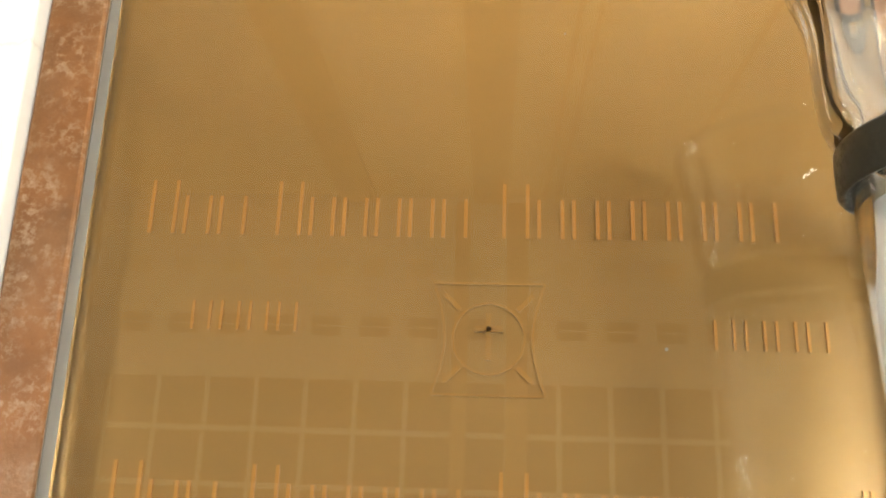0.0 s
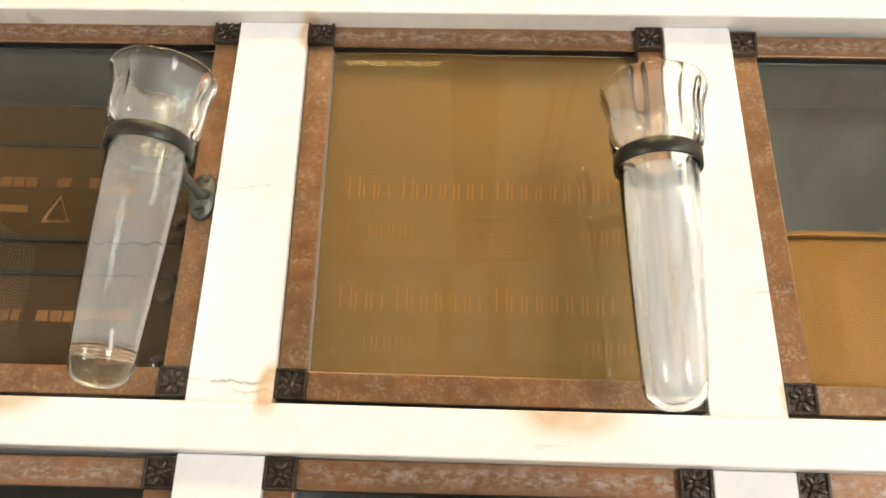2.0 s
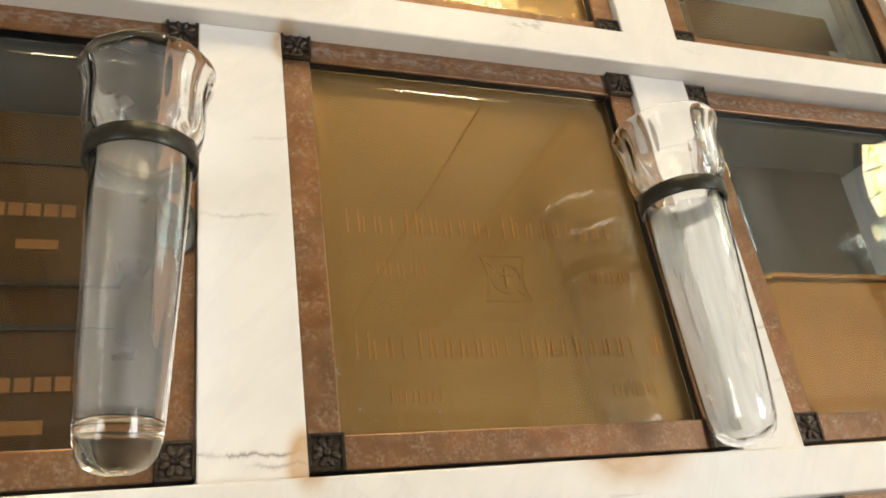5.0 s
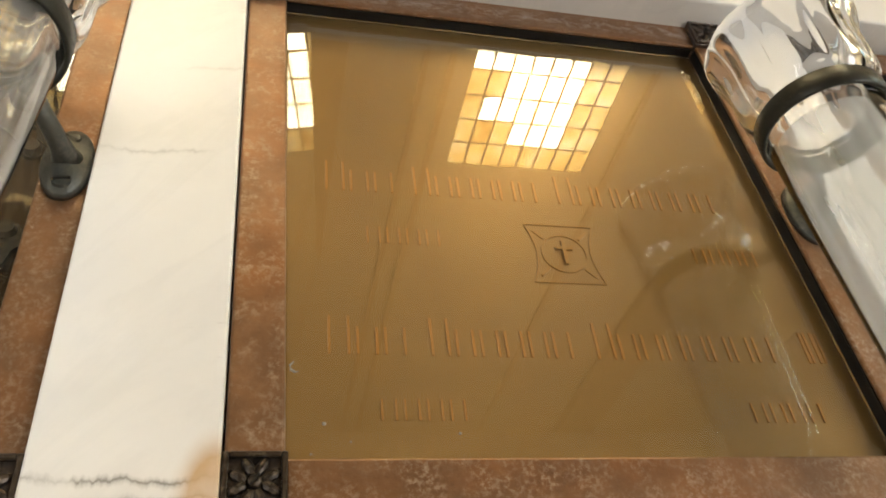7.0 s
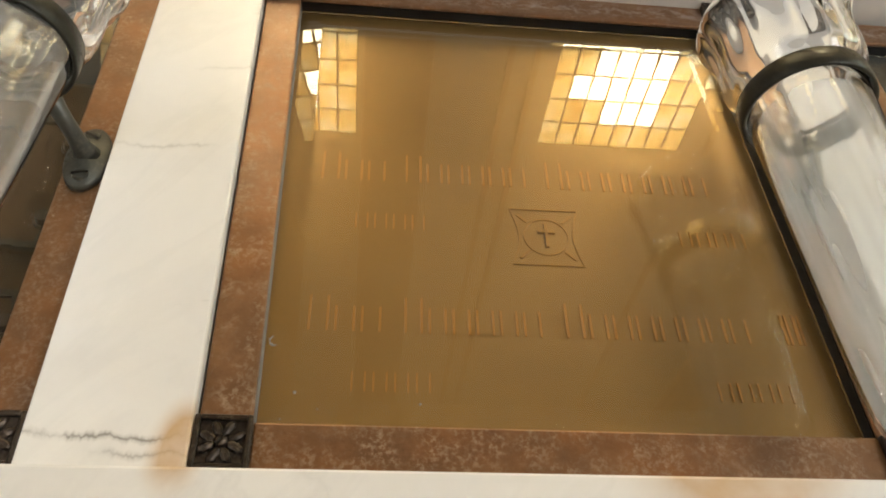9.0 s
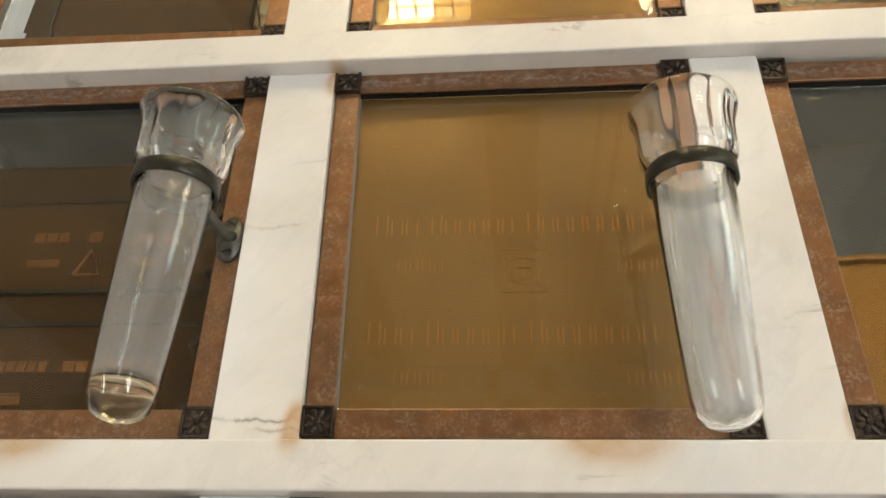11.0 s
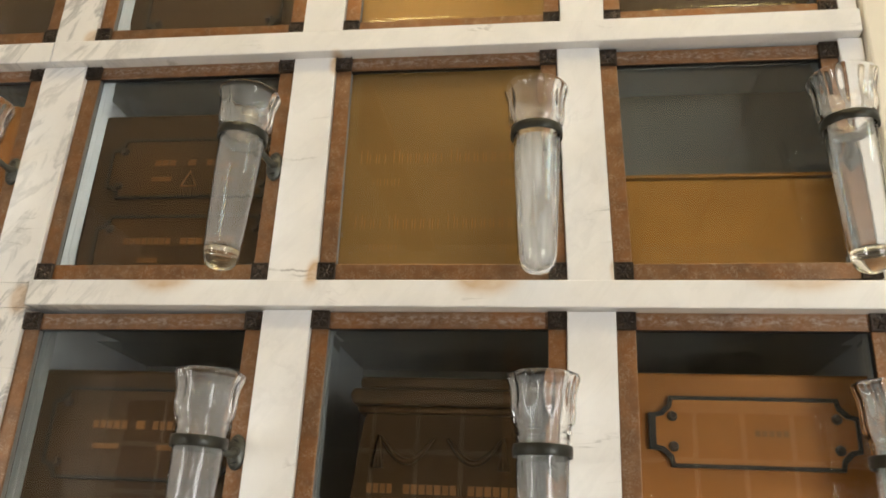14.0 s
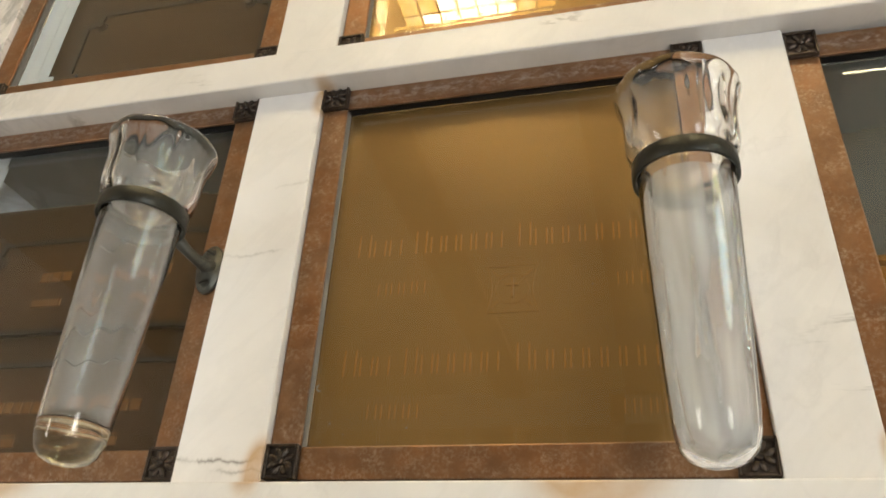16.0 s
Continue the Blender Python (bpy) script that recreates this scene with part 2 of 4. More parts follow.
def plaster(name, tone, rough=0.7, metal=0.0):
    m, nt, b = material(name)
    v = coords(nt)
    col = ramp(nt, noise_tex(nt, v, 2.5, 5), [(0.3, tuple(c * 0.93 for c in tone)), (0.7, tone)])
    nt.links.new(col, b.inputs["Base Color"])
    b.inputs["Roughness"].default_value = rough
    b.inputs["Metallic"].default_value = metal
    bump(nt, b, noise_tex(nt, v, 90, 4), 0.08, 0.002)
    return m


M_cream = plaster("cream_plaster", (0.74, 0.68, 0.57))
M_buff = plaster("pale_stone_facing", (0.46, 0.42, 0.35))
M_ceiling = plaster("buff_ceiling_plaster", (0.56, 0.44, 0.28))
M_floor = plaster("beige_stone_floor", (0.42, 0.36, 0.29), 0.35)
M_beam = plaster("brown_ceiling_beam", (0.40, 0.25, 0.12), 0.5)
M_far = plaster("dark_niche_front", (0.15, 0.115, 0.075), 0.4)
M_vent = plaster("dark_vent", (0.19, 0.16, 0.12), 0.6)
M_grille = plaster("buff_grille", (0.42, 0.34, 0.23), 0.6)
# the left rebate's lit look, put into its colour
M_lit_rebate = plaster("lit_rebate_grey", (0.15, 0.14, 0.125), 0.6)
M_lead = plaster("lead_came", (0.06, 0.055, 0.05), 0.4, 0.6)


def lit_glass(name, stops, strength, scale):
    m, nt, b = material(name)
    v = coords(nt, random_shift=True)
    col = ramp(nt, noise_tex(nt, v, scale, 4, 0.6), stops)
    nt.links.new(col, b.inputs["Base Color"])
    nt.links.new(col, b.inputs["Emission Color"])
    b.inputs["Emission Strength"].default_value = strength
    b.inputs["Roughness"].default_value = 0.2
    return m


M_lay = lit_glass("amber_laylight_glass", [(0.3, (0.55, 0.28, 0.05)), (0.5, (0.9, 0.6, 0.2)), (0.7, (1.0, 0.85, 0.5))], 4.4, 9)
# sun on the laylight, put into the glass as stronger emission
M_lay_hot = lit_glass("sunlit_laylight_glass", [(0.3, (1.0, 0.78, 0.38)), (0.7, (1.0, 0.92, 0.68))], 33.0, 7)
M_win_green = lit_glass("green_window_glass", [(0.38, (0.22, 0.36, 0.06)), (0.5, (0.75, 0.72, 0.25)), (0.62, (1.0, 0.95, 0.72))], 10.0, 26)
M_win_amber = lit_glass("amber_window_glass", [(0.35, (0.75, 0.50, 0.24)), (0.65, (1.0, 0.86, 0.58))], 11.0, 14)
M_win_blue = lit_glass("blue_window_glass", [(0.36, (0.06, 0.10, 0.05)), (0.48, (0.30, 0.52, 0.62)), (0.64, (0.80, 0.93, 1.0))], 13.0, 13)


# ---- mesh helpers ----
def mesh_of(name, bm, mat, smooth=False):
    me = bpy.data.meshes.new(name)
    bmesh.ops.recalc_face_normals(bm, faces=bm.faces)
    if smooth:
        for f in bm.faces:
            f.smooth = True
    bm.to_mesh(me)
    bm.free()
    me.materials.append(mat)
    return me


def part(name, bm, mat, parent=None, label="", smooth=False):
    ob = new(name, mesh_of(name, bm, mat, smooth))
    ob.parent = parent
    if label:
        ob["label"] = label
    return ob


def thing(name, label, category, group="", kind="", at=(0, 0, 0)):
    ob = new(name)
    ob.empty_display_size = 0.05
    ob.matrix_basis = pose(*at)
    return tagged(ob, label, category, group, kind)


def add_box(bm, x0, x1, y0, y1, z0, z1, bevel=0.0, segments=2):
    r = bmesh.ops.create_cube(bm, size=1)
    bmesh.ops.transform(bm, verts=r["verts"], matrix=Matrix.Translation(((x0 + x1) / 2, (y0 + y1) / 2, (z0 + z1) / 2)) @ Matrix.Diagonal((x1 - x0, y1 - y0, z1 - z0, 1)))
    if bevel:
        edges = {e for v in r["verts"] for e in v.link_edges}
        bmesh.ops.bevel(bm, geom=list(edges), offset=bevel, segments=segments, profile=0.5, affect="EDGES")
    return bm


def box(*a, bevel=0.0, segments=2):
    return add_box(bmesh.new(), *a, bevel=bevel, segments=segments)


def add_tube(bm, points, radii, n=12, caps=True):
    rings = []
    pts = [Vector(p) for p in points]
    for i, p in enumerate(pts):
        d = (pts[min(i + 1, len(pts) - 1)] - pts[max(i - 1, 0)]).normalized()
        q = d.to_track_quat("Z", "Y").to_matrix()
        r = radii[i] if isinstance(radii, (list, tuple)) else radii
        rings.append([bm.verts.new(p + q @ Vector((r * math.cos(a), r * math.sin(a), 0))) for a in [2 * math.pi * k / n for k in range(n)]])
    for a, b in zip(rings, rings[1:]):
        for k in range(n):
            bm.faces.new((a[k], a[(k + 1) % n], b[(k + 1) % n], b[k]))
    if caps:
        bm.faces.new(rings[0][::-1])
        bm.faces.new(rings[-1])
    return bm


def add_revolved(bm, profile, n=48, radius=None, closed_ends=True):
    """profile: (r, z) rows; radius(r, z, angle) may flute it."""
    rings = []
    for r, z in profile:
        if r < 1e-6:
            rings.append([bm.verts.new((0, 0, z))])
        else:
            rings.append([bm.verts.new((f * math.cos(a), f * math.sin(a), z)) for a in [2 * math.pi * k / n for k in range(n)] for f in [radius(r, z, a) if radius else r]])
    for a, b in zip(rings, rings[1:]):
        for k in range(n):
            q = [a[k % len(a)], a[(k + 1) % len(a)], b[(k + 1) % len(b)], b[k % len(b)]]
            q = list(dict.fromkeys(q))
            if len(q) > 2:
                bm.faces.new(q)
    return bm


def add_prism(bm, outline, y0, y1):
    """An outline of (x, z) rows, from y0 (front) to y1."""
    f = [bm.verts.new((x, y0, z)) for x, z in outline]
    b = [bm.verts.new((x, y1, z)) for x, z in outline]
    bm.faces.new(f)
    bm.faces.new(b[::-1])
    for k in range(len(f)):
        bm.faces.new((f[k], b[k], b[(k + 1) % len(f)], f[(k + 1) % len(f)]))
    return bm


# ---- the niche wall: columns and rows of fronts ----
# centres of the corner bosses: left, right; bottom, top
COLS = {"far": (-0.885, -0.6), "a": (-0.5135, -0.2235), "b": (-0.139, 0.1425), "c": (0.2215, 0.487)}
ROWS_Z = {"low": (1.538, 1.838), "mid": (1.899, 2.2), "high": (2.2615, 2.5615)}
HB = 0.0105        # half a frame bar
RAIL_Y, STRIP_Y, FRAME_Y, GLASS_Y, PLATE_Y = -0.020, -0.005, 0.001, 0.0085, 0.0155
X0, X1, Z0, Z1 = -3.4, 0.53, 0.0, CEIL

# the fronts are hand-set and not quite square: corner boss centres, bottom left, bottom right, top right, top left
CORNERS = {
    ("far", "low"): ((-0.885, 1.538), (-0.600, 1.538), (-0.600, 1.836), (-0.885, 1.836)),
    ("far", "mid"): ((-0.885, 1.899), (-0.602, 1.899), (-0.600, 2.2060), (-0.885, 2.2060)),
    ("far", "high"): ((-0.880, 2.270), (-0.595, 2.270), (-0.595, 2.562), (-0.880, 2.562)),
    ("a", "low"): ((-0.519, 1.536), (-0.2235, 1.538), (-0.2230, 1.8360), (-0.5175, 1.8335)),
    ("a", "mid"): ((-0.517, 1.900), (-0.2235, 1.900), (-0.2240, 2.2045), (-0.5120, 2.2045)),
    ("a", "high"): ((-0.511, 2.268), (-0.2180, 2.264), (-0.2180, 2.562), (-0.5110, 2.562)),
    ("b", "low"): ((-0.139, 1.538), (0.1460, 1.540), (0.1460, 1.8400), (-0.1390, 1.8380)),
    ("b", "mid"): ((-0.138, 1.9005), (0.1470, 1.900), (0.1355, 2.2030), (-0.1430, 2.2040)),
    ("b", "high"): ((-0.138, 2.263), (0.1400, 2.263), (0.1400, 2.562), (-0.1380, 2.562)),
    ("c", "low"): ((0.2245, 1.540), (0.5010, 1.540), (0.5010, 1.8405), (0.2245, 1.8400)),
    ("c", "mid"): ((0.2240, 1.900), (0.5000, 1.902), (0.4880, 2.1980), (0.2135, 2.1985)),
    ("c", "high"): ((0.2205, 2.262), (0.4950, 2.262), (0.4950, 2.562), (0.2205, 2.562)),
}


def seat(col, row, x, z):
    """Where a point of the square front, about its middle, lies on the front as it is set."""
    (xa, xb), (za, zb) = COLS[col], ROWS_Z[row]
    u, v = x / (xb - xa) + 0.5, z / (zb - za) + 0.5
    bl, br, tr, tl = CORNERS[col, row]
    q = [(1 - v) * ((1 - u) * bl[k] + u * br[k]) + v * ((1 - u) * tl[k] + u * tr[k]) for k in (0, 1)]
    return q[0] - (xa + xb) / 2, q[1] - (za + zb) / 2


wall = thing("wall_north", "white marble columbarium wall with a grid of niches", "wall", kind="structure")
RAILS = [(1.44, 1.524), (1.8495, 1.8835), (2.2125, 2.2465), (2.575, 2.63)]
# upright marble strips between the columns, in pieces between the rails
names = list(COLS)
for row, (za, zb) in zip(ROWS_Z, ((1.524, 1.8493), (1.8837, 2.2123), (2.2467, 2.575))):
    for n in range(5):
        left = (CORNERS[names[n - 1], row][1][0], CORNERS[names[n - 1], row][2][0]) if n else (-0.97 - HB, -0.97 - HB)
        right = (CORNERS[names[n], row][0][0], CORNERS[names[n], row][3][0]) if n < 4 else (X1 + HB, X1 + HB)
        e = HB + 0.0008
        bm = add_prism(bmesh.new(), [(left[0] + e, za), (right[0] - e, za), (right[1] - e, zb), (left[1] + e, zb)], STRIP_Y, 0.032)
        bmesh.ops.bevel(bm, geom=list(bm.edges), offset=0.0012, segments=2, profile=0.5, affect="EDGES")
        part("marble_strip", bm, M_marble, wall)
for n, (za, zb) in enumerate(RAILS):
    xs = [-0.97, -0.572, X1 - 0.004] if n != 1 else [-0.5225, X1 - 0.004]
    for a, b in zip(xs, xs[1:]):
        part("marble_rail", box(a + 0.0004, b - 0.0004, RAIL_Y, 0.032, za + 0.0002, zb - 0.0002, bevel=0.0016), M_marble, wall)
part("marble_strip", box(-0.97, -0.5235, STRIP_Y, 0.032, 1.8497, 1.8833, bevel=0.0012), M_marble, wall)
# plain marble facing below, above and beside the modelled niches
part("marble_facing", box(X0, X1, 0.002, 0.032, 0, 1.4395), M_marble, wall)
part("marble_facing", box(X0, X1, 0.002, 0.032, 2.6305, Z1), M_marble, wall)
part("marble_facing", box(X0, -0.9705, 0.002, 0.032, 1.44, 2.63), M_marble, wall)
# niche interiors: thin partitions and shelves, and the back, in lit and shaded tones
inner_x = [(-0.92, -0.578), (-0.545, -0.196), (-0.168, 0.170), (0.190, 0.528)]
inner_z = [(1.528, 1.858), (1.886, 2.222), (2.2530, 2.59)]
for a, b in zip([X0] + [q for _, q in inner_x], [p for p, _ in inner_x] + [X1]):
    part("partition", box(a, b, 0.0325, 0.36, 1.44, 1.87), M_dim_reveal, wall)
    part("partition", box(a, b, 0.0325, 0.36, 1.8702, 2.63), M_lit_reveal, wall)
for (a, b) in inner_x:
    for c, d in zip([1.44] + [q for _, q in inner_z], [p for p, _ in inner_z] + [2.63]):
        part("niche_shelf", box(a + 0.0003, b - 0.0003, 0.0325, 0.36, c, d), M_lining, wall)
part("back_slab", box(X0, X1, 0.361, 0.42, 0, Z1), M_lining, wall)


# ---- niche fronts ----
def boss_mesh():
    """Square corner boss: raised rim, four petals and a slotted screw head."""
    bm = bmesh.new()
    h = 0.0112
    add_box(bm, -h, h, -0.004, 0.010, -h, h, bevel=0.0008, segments=1)
    for s in (-1, 1):
        add_box(bm, s * h - 0.0011 - s * 0.0011, s * h + 0.0011 - s * 0.0011, -0.0062, -0.004, -h, h, bevel=0.0005, segments=1)
        add_box(bm, -h + 0.0022, h - 0.0022, -0.0062, -0.004, s * h - 0.0011 - s * 0.0011, s * h + 0.0011 - s * 0.0011, bevel=0.0005, segments=1)
    for k in range(4):
        a = math.pi / 4 + k * math.pi / 2
        for side in (-0.42, 0.42):
            r = bmesh.ops.create_uvsphere(bm, u_segments=8, v_segments=5, radius=1)
            m = Matrix.Translation((0.0058 * math.cos(a + side), -0.0046, 0.0058 * math.sin(a + side))) @ Matrix.Rotation(-(a + side * 0.6), 4, "Y") @ Matrix.Diagonal((0.0042, 0.0018, 0.0020, 1))
            bmesh.ops.transform(bm, verts=r["verts"], matrix=m)
    me = mesh_of("corner_boss", bm, M_boss)
    return me


BOSS = boss_mesh()


def screw_bm(r=0.0042, h=0.0022):
    """Domed slotted screw, axis to -y."""
    bm = bmesh.new()
    n = 14
    rings = []
    for rr, y in ((r, 0.002), (r, -0.0006), (r * 0.86, -h * 0.8), (r * 0.5, -h)):
        rings.append([bm.verts.new((rr * math.cos(2 * math.pi * k / n), y, rr * math.sin(2 * math.pi * k / n))) for k in range(n)])
    for a, b in zip(rings, rings[1:]):
        for k in range(n):
            bm.faces.new((a[k], a[(k + 1) % n], b[(k + 1) % n], b[k]))
    bm.faces.new(rings[-1])
    return bm


SCREW = mesh_of("screw", screw_bm(), M_flange)
SLOT = mesh_of("slot", box(-0.0038, 0.0038, -0.00245, -0.0018, -0.0005, 0.0005), M_edge)
BOSS_SCREW = mesh_of("screw", screw_bm(0.0026, 0.003), M_boss)
BOSS_SLOT = mesh_of("slot", box(-0.0026, 0.0026, -0.0033, -0.0024, -0.00045, 0.00045), M_edge)


def put(name, data, parent, m):
    ob = new(name, data)
    ob.parent = parent
    ob.matrix_basis = m
    return ob


def bevelled_pane(x0, x1, z0, z1, y, thick=0.0048, wide=0.0135, drop=0.0013):
    """A plate-glass pane with a bevelled border on its front."""
    bm = bmesh.new()
    o = [(x0, z0), (x1, z0), (x1, z1), (x0, z1)]
    i = [(x0 + wide, z0 + wide), (x1 - wide, z0 + wide), (x1 - wide, z1 - wide), (x0 + wide, z1 - wide)]
    fi = [bm.verts.new((a, y, b)) for a, b in i]
    fo = [bm.verts.new((a, y + drop, b)) for a, b in o]
    bo = [bm.verts.new((a, y + thick, b)) for a, b in o]
    bm.faces.new(fi)
    bm.faces.new(bo[::-1])
    for k in range(4):
        j = (k + 1) % 4
        bm.faces.new((fi[k], fi[j], fo[j], fo[k]))
        bm.faces.new((fo[k], fo[j], bo[j], bo[k]))
    return bm


def niche_front(col, row, label, plated):
    (xa, xb), (za, zb) = COLS[col], ROWS_Z[row]
    front = thing("niche_front", label, "niche front", "niche fronts", at=((xa + xb) / 2, 0, (za + zb) / 2))
    cx, cz = (xa + xb) / 2, (za + zb) / 2
    w, h = (xb - xa) / 2, (zb - za) / 2
    for s in (-1, 1):
        part("frame_bar", box(s * w - HB, s * w + HB, FRAME_Y, 0.0038, -h + HB, h - HB, bevel=0.0012), M_frame, front)
        part("frame_bar", box(-w + HB, w - HB, FRAME_Y, 0.0038, s * h - HB, s * h + HB, bevel=0.0012), M_frame_top if s > 0 else M_frame, front)
        for q in (-1, 1):
            boss = put("corner_boss", BOSS, front, pose(s * w, 0.0022, q * h))
            sc = put("screw", BOSS_SCREW, boss, pose(0, -0.0045, 0, 0, 40 * s + 15 * q, 0))
            put("slot", BOSS_SLOT, sc, Matrix.Identity(4))
    # rebate that holds the pane: left side coloured as lit, the others as shaded
    for s in (-1, 1):
        a, b = sorted((s * (w - 0.0104), s * (w + HB)))
        part("rebate", box(a, b, 0.0039, 0.0136, -h - HB, h + HB), M_lit_rebate if s < 0 else M_edge, front, "inner rebate, lit tone in its colour" if s < 0 else "inner rebate, shade in its colour")
        a, b = sorted((s * (h - 0.0104), s * (h + HB)))
        part("rebate", box(-w + 0.0105, w - 0.0105, 0.0039, 0.0136, a, b), M_edge, front, "inner rebate, shade in its colour")
    if not plated:
        # lit colour on the left of the upper rows, shaded colour elsewhere
        for s in (-1, 1):
            a, b = sorted((s * (w - 0.0085), s * (w + 0.0095)))
            part("reveal", box(a, b, 0.0138, 0.0318, -h - 0.0095, h + 0.0122), M_lit_reveal if s < 0 and row != "low" else M_lining, front, "marble reveal, lit or shaded by its colour")
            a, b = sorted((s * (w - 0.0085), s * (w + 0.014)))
            part("reveal", box(a, b, 0.0327, 0.0445, -h - 0.0085, h + 0.0194), M_lit_reveal if s < 0 and row != "low" else M_lining, front, "marble reveal, lit or shaded by its colour")
    glass = part("glass_pane", bevelled_pane(-w + 0.0108, w - 0.0108, -h + 0.0108, h - 0.0108, GLASS_Y), M_pane, front, "bevelled clear glass pane")
    glass.visible_shadow = False
    for ob in front.children:
        if ob.data is BOSS:
            x, y, z = ob.matrix_basis.translation
            x, z = seat(col, row, x, z)
            ob.matrix_basis = pose(x, y, z)
        else:
            for v in ob.data.vertices:
                v.co.x, v.co.z = seat(col, row, v.co.x, v.co.z)
    return front


GLAZED = "brown bronze framed niche front, black corner bosses, clear glass"
for c in COLS:
    for r in ROWS_Z:
        niche_front(c, r, GLAZED, c == "b" and r != "low")


# ---- writing as plain bars ----
def bars(parent, words, y, z, height, mat, lift=0.0008, name="inscription_bar"):
    for a, b in words:
        part(name, box(a, b, y - lift, y + 0.0006, z, z + height, bevel=0.0003, segments=1), mat, parent)


# ---- engraved bronze plates close behind the glass ----
def flat_strip(bm, pts, wide, y0, y1):
    """A flat raised line through (x, z) points."""
    for (xa, za), (xb, zb) in zip(pts, pts[1:]):
        d = Vector((xb - xa, zb - za))
        n = Vector((-d.y, d.x)).normalized() * wide / 2
        add_prism(bm, [(xa - n.x, za - n.y), (xb - n.x, zb - n.y), (xb + n.x, zb + n.y), (xa + n.x, za + n.y)], y0, y1)


M_plate_letter, _nt, _b = material("raised_bronze_lettering")
_b.inputs["Base Color"].default_value = (0.42, 0.195, 0.047, 1)
_b.inputs["Metallic"].default_value, _b.inputs["Roughness"].default_value = 0.70, 0.32
M_emblem, _nt, _b = material("raised_bronze_emblem")
_b.inputs["Base Color"].default_value = (0.32, 0.168, 0.047, 1)
_b.inputs["Metallic"].default_value, _b.inputs["Roughness"].default_value = 0.74, 0.32


def name_plate(col, row):
    (xa, xb), (za, zb) = COLS[col], ROWS_Z[row]
    w, h = (xb - xa) / 2, (zb - za) / 2
    cz = (za + zb) / 2
    plate = thing("name_plate", "golden bronze plate with raised lettering and a small emblem", "plaque", "bronze name plates", at=((xa + xb) / 2, 0, cz))
    part("plate", box(-w - 0.004, w + 0.004, PLATE_Y, PLATE_Y + 0.004, -h - 0.004, h + 0.004, bevel=0.0008), M_brass, plate)
    e = bmesh.new()
    cx, ez, s = 0.0035, -0.0265, 0.0180
    for q in (-1, 1):
        add_box(e, cx - s, cx + s, PLATE_Y - 0.0006, PLATE_Y + 0.0005, ez + q * s - 0.0004, ez + q * s + 0.0004)
        flat_strip(e, [(cx + q * (s - 0.004 * math.sin(math.pi * k / 8)), ez - s + 2 * s * k / 8) for k in range(9)], 0.0008, PLATE_Y - 0.0006, PLATE_Y + 0.0005)
    flat_strip(e, [(cx + 0.0115 * math.cos(a), ez + 0.0115 * math.sin(a)) for a in [2 * math.pi * k / 28 for k in range(29)]], 0.0008, PLATE_Y - 0.0006, PLATE_Y + 0.0005)
    for a in (45, 135, 225, 315):
        a = radians(a)
        flat_strip(e, [(cx + 0.013 * math.cos(a), ez + 0.013 * math.sin(a)), (cx + 0.020 * math.cos(a), ez + 0.020 * math.sin(a))], 0.0016, PLATE_Y - 0.0006, PLATE_Y + 0.0005)
    part("emblem", e, M_emblem, plate, "raised square emblem with a ring")
    c = bmesh.new()
    add_box(c, cx - 0.0009, cx + 0.0009, PLATE_Y - 0.0014, PLATE_Y, ez - 0.007, ez + 0.008)
    add_box(c, cx - 0.0045, cx + 0.0045, PLATE_Y - 0.0014, PLATE_Y, ez + 0.002, ez + 0.0038)
    part("cross", c, M_emblem, plate, "small raised cross")
    return plate


plate_b = name_plate("b", "mid")
plate_high = name_plate("b", "high")
XC, ZC = (COLS["b"][0] + COLS["b"][1]) / 2, 2.05


def raised_bar(parent, x0, x1, z0, z1, y, mat, stroke=0.0012):
    """A letter's place as two plain upright bars, as thin as the strokes of the lettering."""
    bm = bmesh.new()
    for a in (x0, x1 - stroke):
        add_box(bm, a, a + stroke, -0.0006, 0.0006, z0, z1)
    part("inscription_bar", bm, mat, parent).matrix_basis = pose(0, y, 0)


def lettering(parent, x, z, words, mat, y):
    """Words as rows of plain bars, one a letter: (from, to, letters), the first of each taller."""
    for a, b, count in words:
        step = (b - a) / count
        for k in range(count):
            tall = 0.019 if k == 0 else 0.0135
            raised_bar(parent, a - x + k * step + 0.0012, a - x + (k + 1) * step - 0.0014, z, z + (tall if count > 2 else 0.017), y, mat)


for z in (2.057, 1.9635):
    lettering(plate_b, XC, z - ZC, [(-0.112, -0.076, 3), (-0.068, -0.001, 6), (0.008, 0.100, 8)] + ([(0.115, 0.127, 2)] if z < 2 else []), M_plate_letter, PLATE_Y)
for x, z in ((-0.092, 2.0245), (0.076, 2.0215), (-0.090, 1.933), (0.076, 1.9325)):
    for k in range(4):
        raised_bar(plate_b, x - XC + 0.0095 * k, x - XC + 0.0095 * k + 0.0066, z - ZC, z - ZC + 0.0095, PLATE_Y, M_plate_letter, 0.0009)

lettering(plate_high, 0, -0.072, [(-0.105, -0.045, 6), (-0.033, -0.02, 1), (-0.008, 0.105, 9)], M_plate_letter, PLATE_Y)
for x in (-0.07, 0.055):
    for k in range(4):
        raised_bar(plate_high, x + 0.0095 * k, x + 0.0095 * k + 0.0066, -0.092, -0.0825, PLATE_Y, M_plate_letter, 0.0009)

